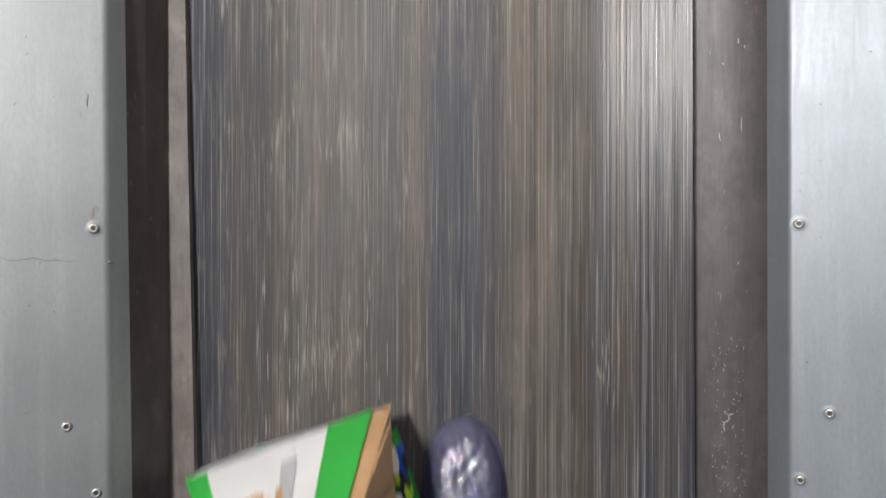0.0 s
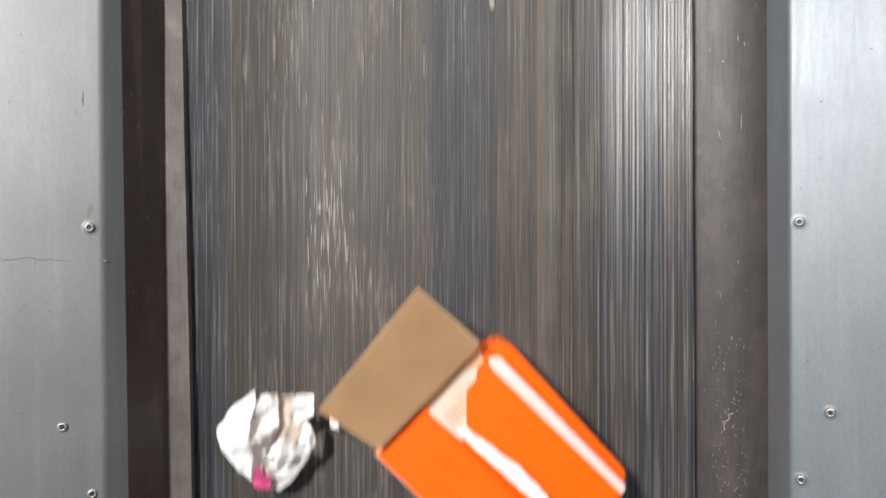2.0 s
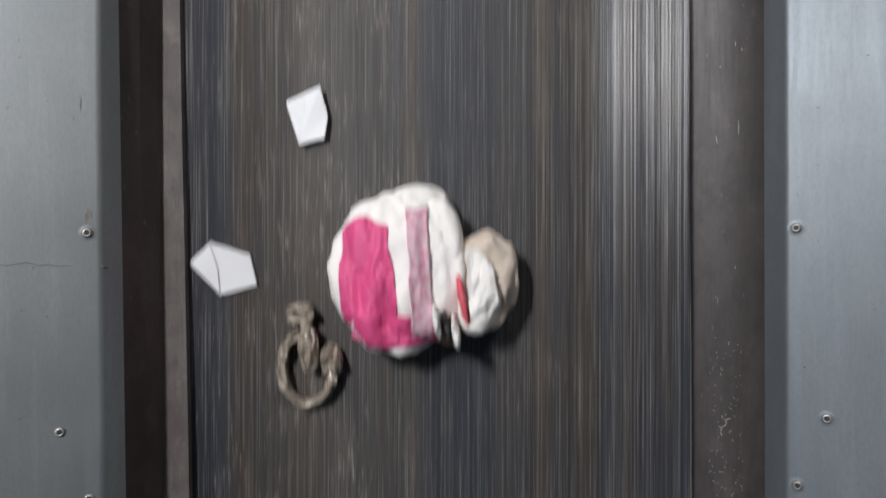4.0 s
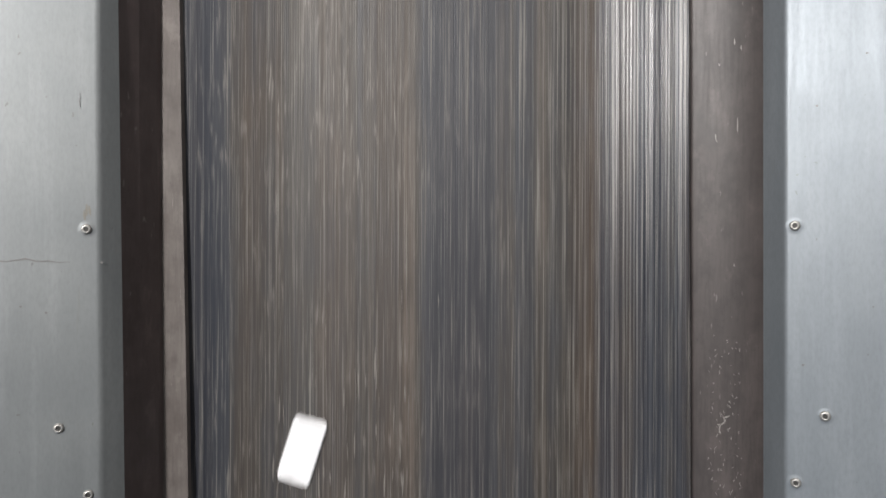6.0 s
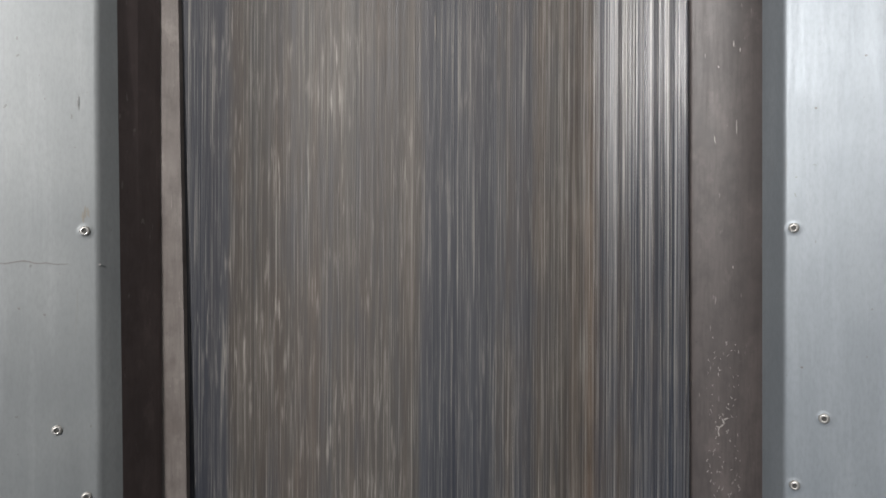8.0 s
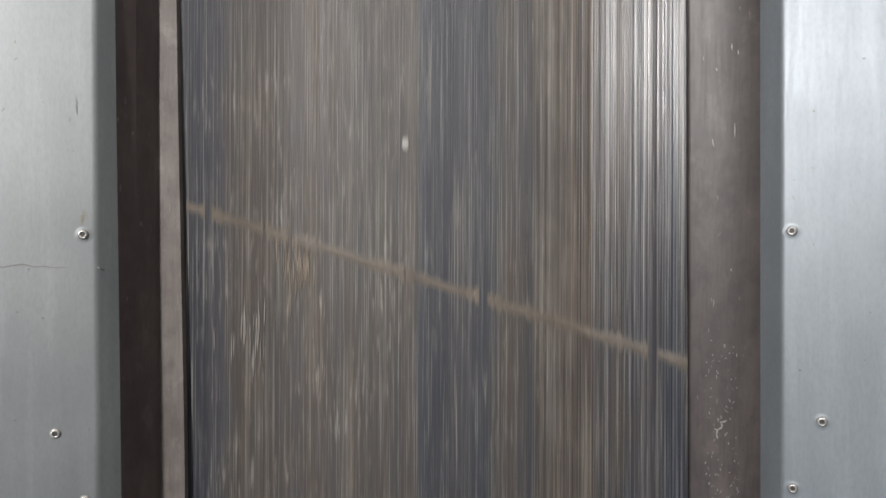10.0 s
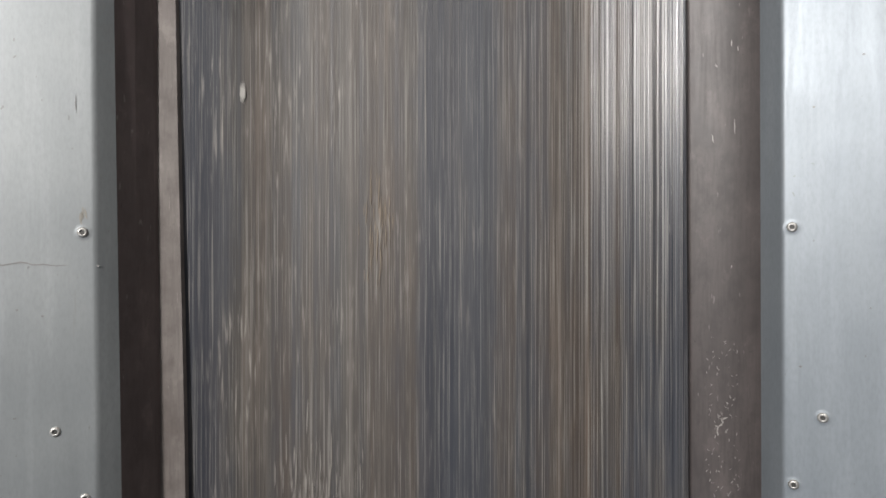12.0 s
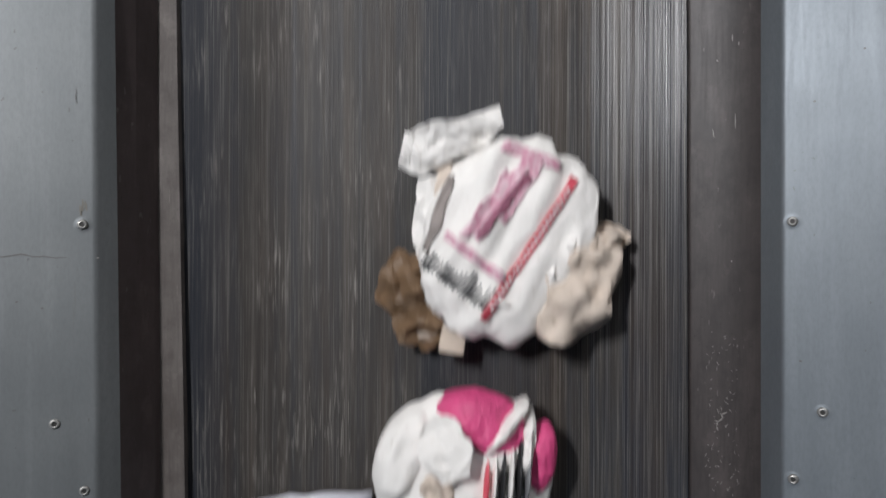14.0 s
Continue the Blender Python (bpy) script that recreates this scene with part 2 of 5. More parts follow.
M_WHITE = plain("white_paper", (0.82, 0.82, 0.83), 0.6, 0.0, 0.05, 200, 20, 0.15)
M_WHITE_LID = plain("white_box_print", (0.83, 0.83, 0.83), 0.5, 0.0, 0.06, 200, 14, 0.12)
M_SPOT = plain("dark_spot_print", (0.15, 0.14, 0.125), 0.5, 0.0, 0.5, 320, 150)
M_TISSUE = plain("crumpled_tissue", (0.88, 0.86, 0.845), 0.8, 0.0, 0.05, 120, 48, 0.5, dirt=(0.74, 0.68, 0.65), dirt_from=0.62, depth=0.0015)
M_WHITE_PRINT = plain("white_print", (0.80, 0.80, 0.80), 0.45, 0.0, 0.05, 200, 20, 0.1)
M_GREY = plain("grey_print", (0.25, 0.25, 0.26), 0.5, 0.0, 0.25, 300, 40)
M_PALE_GREY = plain("pale_grey_print", (0.60, 0.60, 0.61), 0.5, 0.0, 0.12, 200, 30, 0.1)
M_BLACK = plain("black_print", (0.02, 0.02, 0.022), 0.5, 0.0, 0.2, 300, 40)
M_ORANGE = plain("orange_print", (0.96, 0.135, 0.004), 0.34, 0.0, 0.06, 160, 9, 0.1)
M_PINKWHITE = plain("pale_pink_edge", (0.83, 0.63, 0.58), 0.6, 0.0, 0.08, 160, 20, 0.1)
def net_material(name, color):
    n = Nodes(name)
    w = []
    for direction in ("X", "Y"):
        t = n.tree.nodes.new("ShaderNodeTexWave")
        t.bands_direction = direction
        t.inputs["Scale"].default_value = 95
        t.inputs["Distortion"].default_value = 1.2
        n.link(n.coord, t.inputs["Vector"])
        w.append(t.outputs["Fac"])
    weave = n.math("MULTIPLY", w[0], w[1])
    big = n.noise(24, (1, 1, 1), 4)
    col = n.mix(n.ramp(big, [(0.3, 0.0), (0.7, 1.0)]), shade(color, 0.7), shade(color, 1.25))
    col = n.mix(n.ramp(weave, [(0.2, 0.0), (0.7, 0.28)]), col, shade(color, 0.5))
    n.set(Base_Color=col, Roughness=0.5)
    n.bump(n.math("ADD", weave, n.math("MULTIPLY", big, 2.0)), 0.4, 0.002)
    return n.mat


M_RED = net_material("red_mesh_net", (0.43, 0.048, 0.058))
M_NAPPY = plain("white_nonwoven", (0.89, 0.86, 0.82), 0.8, 0.0, 0.06, 110, 36, 0.6, dirt=(0.66, 0.60, 0.54), dirt_from=0.60, depth=0.002)
# soiled cloth colour, used for shade in the two shaded folds too
M_SOIL_SHADE = plain("soiled_cloth", (0.68, 0.58, 0.49), 0.8, 0.0, 0.18, 260, 26, 0.6, dirt=(0.36, 0.27, 0.19), dirt_from=0.55)
M_PINK = plain("pink_film", (0.74, 0.085, 0.25), 0.45, 0.0, 0.15, 140, 40, 0.8, depth=0.004)
# brown cardboard, its colour darkened for the shade on the left flap
M_SHADE_CARD = plain("shaded_cardboard", (0.13, 0.085, 0.055), 0.7, 0.0, 0.3, 200, 40, 0.4, dirt=(0.30, 0.21, 0.14), dirt_from=0.6)
M_PLUM = plain("plum_print", (0.30, 0.10, 0.16), 0.6, 0.0, 0.2, 240, 60, 0.4)
M_TEAL = plain("dull_green_print", (0.045, 0.30, 0.17), 0.45, 0.0, 0.15, 200, 30, 0.12)
M_REDPRINT = plain("red_stripe", (0.72, 0.09, 0.13), 0.5, 0.0, 0.12, 240, 95, dirt=(0.72, 0.5, 0.5), dirt_from=0.55)
M_ROSE = plain("faded_rose_print", (0.74, 0.55, 0.60), 0.6, 0.0, 0.2, 240, 62, 0.6, dirt=(0.55, 0.18, 0.29), dirt_from=0.42)
M_BROWN = plain("brown_wrapper", (0.20, 0.125, 0.07), 0.45, 0.0, 0.35, 160, 26, 0.5, dirt=(0.42, 0.30, 0.19), dirt_from=0.58)
M_CRUMB = plain("pale_crumb", (0.27, 0.26, 0.24), 0.7, 0.0, 0.15, 300)
M_SPLICE = plain("splice_glue", (0.105, 0.087, 0.068), 0.6, 0.0, 0.35, 90, 30, 0.4, stretch=(1, 0.3, 1))
M_DUST = plain("pale_dust", (0.175, 0.161, 0.146), 0.8, 0.0, 0.3, 300, 60)
M_DUST_PALE = plain("chalky_dust", (0.29, 0.268, 0.243), 0.8, 0.0, 0.3, 300, 60)
M_DUST_BROWN = plain("brown_dust", (0.15, 0.122, 0.094), 0.8, 0.0, 0.3, 300, 60)


def clear_plastic(name, tint, rough, alpha, bump, grain=38.0, depth=0.004):
    n = Nodes(name)
    wrinkle = n.noise(grain, (1, 1, 1), 5, 0.6)
    n.set(Base_Color=tint, Roughness=rough, Alpha=n.math("ADD", n.math("MULTIPLY", wrinkle, alpha * 0.7), alpha * 0.65), IOR=1.5)
    n.bump(wrinkle, bump, depth)
    return n.mat


M_FILM = clear_plastic("clear_film", (0.95, 0.95, 0.96), 0.17, 0.15, 0.3)
M_FILM_WHITE = clear_plastic("whitish_film", (0.96, 0.94, 0.95), 0.22, 0.33, 0.3)
def shell_material():
    """Clear crinkled plastic: see-through, with a share of mirror gloss from its two faces."""
    n = Nodes("clear_shell")
    wrinkle = n.noise(80.0, (1, 1, 1), 4, 0.6)
    n.bump(wrinkle, 0.8, 0.005)
    bump = [x for x in n.tree.nodes if x.type == "BUMP"][0]
    clear = n.tree.nodes.new("ShaderNodeBsdfTransparent")
    clear.inputs["Color"].default_value = (0.72, 0.72, 0.87, 1)
    gloss = n.tree.nodes.new("ShaderNodeBsdfGlossy")
    gloss.inputs["Roughness"].default_value = 0.11
    gloss.inputs["Color"].default_value = (0.95, 0.95, 1.0, 1)
    n.link(bump.outputs[0], gloss.inputs["Normal"])
    n.set(Base_Color=(0.62, 0.62, 0.8), Roughness=0.3)
    sheen = n.tree.nodes.new("ShaderNodeMixShader")
    sheen.inputs[0].default_value = 0.17
    n.link(clear.outputs[0], sheen.inputs[1])
    n.link(gloss.outputs[0], sheen.inputs[2])
    haze = n.tree.nodes.new("ShaderNodeMixShader")
    haze.inputs[0].default_value = 0.06
    n.link(sheen.outputs[0], haze.inputs[1])
    n.link(n.bsdf.outputs[0], haze.inputs[2])
    n.link(haze.outputs[0], n.tree.nodes["Material Output"].inputs["Surface"])
    return n.mat


M_SHELL = shell_material()
M_NET = net_material("sheer_net", (0.70, 0.12, 0.06))
_n = M_NET.node_tree
_alpha = _n.nodes.new("ShaderNodeMapRange")
_alpha.inputs["To Min"].default_value, _alpha.inputs["To Max"].default_value = 0.08, 0.55
_n.links.new([x for x in _n.nodes if x.type == "TEX_WAVE"][0].outputs["Fac"], _alpha.inputs["Value"])
_n.links.new(_alpha.outputs[0], _n.nodes["Principled BSDF"].inputs["Alpha"])


# ---- building blocks ----
from mathutils.bvhtree import BVHTree


def mesh_of(name, bm, material, smooth=False):
    me = bpy.data.meshes.new(name)
    bmesh.ops.recalc_face_normals(bm, faces=bm.faces)
    bm.to_mesh(me)
    bm.free()
    me.materials.append(material)
    if smooth:
        for p in me.polygons:
            p.use_smooth = True
    return me


def part(name, bm, material, parent=None, label="", smooth=False):
    ob = new(name, mesh_of(name, bm, material, smooth))
    ob.parent = parent
    return tagged(ob, label)


def structure(name, bm, material, label, category, smooth=False):
    return tagged(part(name, bm, material, None, "", smooth), label, category, kind="structure")


def box(bm, x0, x1, y0, y1, z0, z1, bevel=0.0):
    ret = bmesh.ops.create_cube(bm, size=1, matrix=Matrix.Translation(((x0 + x1) / 2, (y0 + y1) / 2, (z0 + z1) / 2)) @ Matrix.Diagonal((x1 - x0, y1 - y0, z1 - z0, 1)))
    if bevel:
        edges = list({e for v in ret["verts"] for e in v.link_edges})
        bmesh.ops.bevel(bm, geom=edges, offset=bevel, segments=2, affect="EDGES")
    return bm


def slab(bm, outline, z0, z1, bevel=0.0, lift=None):
    """A plate with this outline; lift(x, y) adds to its height."""
    lift = lift or (lambda x, y: 0.0)
    low = [bm.verts.new((x, y, z0 + lift(x, y))) for x, y in outline]
    high = [bm.verts.new((x, y, z1 + lift(x, y))) for x, y in outline]
    made = [bm.faces.new(low[::-1]), bm.faces.new(high)]
    for i in range(len(outline)):
        j = (i + 1) % len(outline)
        made.append(bm.faces.new((low[i], low[j], high[j], high[i])))
    if bevel:
        edges = list({e for f in made for e in f.edges})
        bmesh.ops.bevel(bm, geom=edges, offset=bevel, segments=2, affect="EDGES")
    return bm


def oblong(cx, cy, w, h, turn=0.0):
    """The corners of a turned rectangle (degrees, anticlockwise)."""
    c, s = math.cos(radians(turn)), math.sin(radians(turn))
    return [(cx + c * a * w / 2 - s * b * h / 2, cy + s * a * w / 2 + c * b * h / 2) for a, b in ((-1, -1), (1, -1), (1, 1), (-1, 1))]


def oval(cx, cy, w, h, turn=0.0, count=20, power=2.0):
    c, s = math.cos(radians(turn)), math.sin(radians(turn))
    pts = []
    for i in range(count):
        a = math.tau * i / count
        u = math.copysign(abs(math.cos(a)) ** (2 / power), math.cos(a)) * w / 2
        v = math.copysign(abs(math.sin(a)) ** (2 / power), math.sin(a)) * h / 2
        pts.append((cx + c * u - s * v, cy + s * u + c * v))
    return pts


def crumple(p, freq, seed):
    q = Vector(p) * freq + Vector((seed * 7.3, seed * 3.1, seed))
    return noise.noise(q) + 0.5 * (1 - 2 * abs(noise.noise(q * 2.1))) * 0.6 + 0.25 * noise.noise(q * 4.3)


def lump(bm, cx, cy, w, h, height, turn=0.0, seed=1.0, rough=0.16, freq=22, z0=0.0, detail=4, fold=(1, 1)):
    """A crumpled cushion resting on z0: broad flat foot, folded top."""
    made = bmesh.ops.create_icosphere(bm, subdivisions=detail, radius=1)["verts"]
    c, s = math.cos(radians(turn)), math.sin(radians(turn))
    for v in made:
        n = v.co.copy()
        flat = Vector((n.x * w / 2, n.y * h / 2, n.z * height / 2))
        creased = Vector((flat.x * fold[0], flat.y * fold[1], flat.z))
        d = 1 + rough * crumple(creased, freq, seed)
        x, y = flat.x * d, flat.y * d
        z = (n.z + 1) / 2
        z = height * (z ** 0.75) * (1 + rough * 1.3 * crumple(creased + Vector((0.3, 0.1, 0)), freq * 1.3, seed + 2)) if n.z > -0.75 else 0.0
        v.co = (cx + c * x - s * y, cy + s * x + c * y, z0 + max(0.0, z))
    return bm


def draped(bm, z0):
    """The height of a mesh's upper surface over the plan, for sheets laid on it."""
    tree = BVHTree.FromBMesh(bm)

    def at(x, y):
        hit = tree.ray_cast(Vector((x, y, 1.0)), Vector((0, 0, -1)))[0]
        return hit.z if hit else z0
    return at


def patch(bm, x0, x1, y0, y1, surface, turn=0.0, cx=0.0, cy=0.0, thick=0.002, n=14, wave=0.0, seed=0.0, taper=1.0, disc=0.0):
    """A thin sheet laid over a surface: local rectangle turned about (cx, cy)."""
    c, s = math.cos(radians(turn)), math.sin(radians(turn))
    rows = []
    for j in range(n + 1):
        row = []
        fy = j / n
        for i in range(n + 1):
            fx = i / n
            squeeze = 1 + (taper - 1) * fy
            u = (x0 + x1) / 2 + (x0 + (x1 - x0) * fx - (x0 + x1) / 2) * squeeze
            v = y0 + (y1 - y0) * fy
            du, dv = 2 * fx - 1, 2 * fy - 1
            u = u * (1 - disc + disc * math.sqrt(1 - dv * dv / 2))
            v = v * (1 - disc + disc * math.sqrt(1 - du * du / 2))
            u += wave * noise.noise(Vector((v * 40, seed, i * 0.2)))
            v += wave * noise.noise(Vector((u * 40, seed + 5, j * 0.2)))
            x, y = cx + c * u - s * v, cy + s * u + c * v
            row.append(bm.verts.new((x, y, surface(x, y) + thick)))
        rows.append(row)
    top = [bm.faces.new((rows[j][i], rows[j][i + 1], rows[j + 1][i + 1], rows[j + 1][i])) for j in range(n) for i in range(n)]
    ret = bmesh.ops.extrude_face_region(bm, geom=top)
    for v in [g for g in ret["geom"] if isinstance(g, bmesh.types.BMVert)]:
        v.co.z -= thick * 1.6
    return bm


def thing(name, label, category, x, y, t, group=""):
    """An Empty on the belt that lies at (x, y) at t seconds; it rides from the start of the clip to its end."""
    ob = new(name)
    ob.empty_display_size = 0.05
    tagged(ob, label, category, group)
    RIDERS.append((ob, x, y - run(t)))
    ob.location = (x, y - run(t), BELT_Z)
    return ob


RIDERS = []

# ---- hall ----
Y0, Y1 = -12.5, 11.5
structure("floor", box(bmesh.new(), -4.5, 4.5, Y0 - 0.3, Y1 + 0.3, -0.1, 0), M_CONCRETE, "dusty grey concrete hall floor", "floor")
# unseen ceiling, cut open only to let in the added daylight
bm = bmesh.new()
box(bm, -4.5, -4.0, Y0 - 0.3, Y1 + 0.3, 4.4, 4.5)
box(bm, -0.8, 4.5, Y0 - 0.3, Y1 + 0.3, 4.4, 4.5)
box(bm, -4.0, -0.8, Y0 - 0.3, -6.4, 4.4, 4.5)
box(bm, -4.0, -0.8, -1.6, Y1 + 0.3, 4.4, 4.5)
structure("ceiling", bm, M_WALL, "plain pale assumed ceiling, opened for the added daylight", "ceiling")
structure("wall_west", box(bmesh.new(), -4.7, -4.5, Y0 - 0.3, Y1 + 0.3, 0, 4.4), M_WALL, "plain pale hall wall", "wall")
structure("wall_east", box(bmesh.new(), 4.5, 4.7, Y0 - 0.3, Y1 + 0.3, 0, 4.4), M_WALL, "plain pale hall wall", "wall")
for wall_name, wy in (("wall_south", Y0 - 0.3), ("wall_north", Y1 + 0.1)):
    bm = bmesh.new()
    box(bm, -4.5, -0.6, wy, wy + 0.2, 0, 4.4)
    box(bm, 0.6, 4.5, wy, wy + 0.2, 0, 4.4)
    box(bm, -0.6, 0.6, wy, wy + 0.2, 0, BELT_Z - 0.15)
    box(bm, -0.6, 0.6, wy, wy + 0.2, BELT_Z + 0.45, 4.4)
    structure(wall_name, bm, M_WALL, "plain pale hall wall with a belt slot", "wall")

M_TUBE = bpy.data.materials.new("lit_diffuser")
M_TUBE.use_nodes = True
M_TUBE.node_tree.nodes["Principled BSDF"].inputs["Emission Color"].default_value = (1, 0.96, 0.9, 1)
M_TUBE.node_tree.nodes["Principled BSDF"].inputs["Emission Strength"].default_value = 1.5
for lx, ly, lz, ll, lw, watts, lr in LAMPS:
    lamp = tagged(new("ceiling_light"), "unseen white fluorescent batten assumed over the conveyor", "light", "hall lights")
    lamp.location = (lx, ly, lz)
    part("housing", box(bmesh.new(), -lw / 2 - 0.02, lw / 2 + 0.02, -ll / 2, ll / 2, 0.03, 0.1, 0.008), M_WALL, lamp)
    part("diffuser", box(bmesh.new(), -lw / 2, lw / 2, -ll / 2 + 0.02, ll / 2 - 0.02, 0.008, 0.028, 0.003), M_TUBE, lamp)
    part("suspension_rod", box(bmesh.new(), -0.008, 0.008, -0.008, 0.008, 0.1, 4.4 - lz), M_STEEL, lamp)


# ---- conveyor ----
def sway(y, slope):
    """Long edges run a little out of true near the sorting place."""
    return slope * 0.7 * math.tanh(y / 0.7)


def long_strip(bm, profile, y0=Y0, y1=Y1, fine=(-1.2, 1.2), step=0.06, wobble=0.0, seed=0.0):
    """A closed profile of (x, z, slope) drawn out along y."""
    ys = [y0 + (fine[0] - y0) * i / 10 for i in range(10)]
    ys += [fine[0] + i * step for i in range(int((fine[1] - fine[0]) / step) + 1)]
    ys += [fine[1] + (y1 - fine[1]) * i / 10 for i in range(1, 11)]
    rings = []
    for y in ys:
        ring = []
        for i, (x, z, slope) in enumerate(profile):
            dx = wobble * (noise.noise(Vector((y * 3.5, seed, 0))) + 0.4 * noise.noise(Vector((y * 16, seed, 3))))
            ring.append(bm.verts.new((x + sway(y, slope) + dx, y, BELT_Z + z)))
        rings.append(ring)
    k = len(profile)
    for a, b in zip(rings, rings[1:]):
        for i in range(k):
            j = (i + 1) % k
            bm.faces.new((a[i], a[j], b[j], b[i]))
    bm.faces.new(rings[0][::-1])
    bm.faces.new(rings[-1])
    return bm


def belt_top(x):
    """Height of the troughed belt over its flat middle."""
    over = abs(x) - 0.16
    return 0.0 if over <= 0 else 0.40 * (math.sqrt(over * over + 0.0006) - math.sqrt(0.0006))


BELT_X = [-0.29 + 0.58 * i / 40 for i in range(41)]
BELT_Y0, BELT_Y1 = -20.5, 11.4
bm = bmesh.new()
cols = []
belt_ys = [BELT_Y0 + (BELT_Y1 - BELT_Y0) * i / 64 for i in range(65)]
for y in belt_ys:
    cols.append(([bm.verts.new((x, y, belt_top(x))) for x in BELT_X], [bm.verts.new((x, y, belt_top(x) - 0.008)) for x in BELT_X]))
for (ta, la), (tb, lb) in zip(cols, cols[1:]):
    for i in range(40):
        bm.faces.new((ta[i], ta[i + 1], tb[i + 1], tb[i]))
        bm.faces.new((la[i], lb[i], lb[i + 1], la[i + 1]))
    bm.faces.new((ta[0], tb[0], lb[0], la[0]))
    bm.faces.new((ta[-1], la[-1], lb[-1], tb[-1]))
conveyor_belt = tagged(new("conveyor_belt"), "black rubber conveyor belt with brown dirt streaks, running", "conveyor belt", kind="structure")
conveyor_belt.location = (0, 0, BELT_Z)
part("belt_band", bm, M_BELT, conveyor_belt, smooth=True)

# galvanised skirt boards, left and right of the belt
LEFT_RISE, RIGHT_RISE = math.tan(radians(19)), math.tan(radians(28))
LEFT = [(-0.3112, 0.103, -0.0165), (-0.3240, 0.12, -0.0105), (-0.62, 0.12 + 0.296 * LEFT_RISE, -0.0105), (-0.62, -0.25, 0), (-0.618, -0.25, 0),
        (-0.618, 0.1175 + 0.294 * LEFT_RISE, -0.0105), (-0.3250, 0.1175, -0.0105), (-0.3132, 0.1015, -0.0165)]
RIGHT = [(0.3235, 0.09, -0.0035), (0.3305, 0.12, -0.003), (0.62, 0.12 + 0.2895 * RIGHT_RISE, -0.002), (0.62, -0.25, 0), (0.618, -0.25, 0),
         (0.618, 0.1175 + 0.2862 * RIGHT_RISE, -0.002), (0.3318, 0.1175, -0.003), (0.3255, 0.09, -0.0035)]


def round_fold(profile, reach=0.0035, steps=5):
    """The sheet's sharp fold, its second corner, bent round."""
    before, fold, after = (Vector(p) for p in profile[:3])
    a = fold + (before - fold) * min(0.45, reach / (before - fold).length)
    c = fold + (after - fold) * (reach / (after - fold).length)
    bend = [tuple(a.lerp(fold, f).lerp(fold.lerp(c, f), f)) for f in (i / steps for i in range(steps + 1))]
    return profile[:1] + bend + profile[2:]


LEFT, RIGHT = round_fold(LEFT), round_fold(RIGHT)
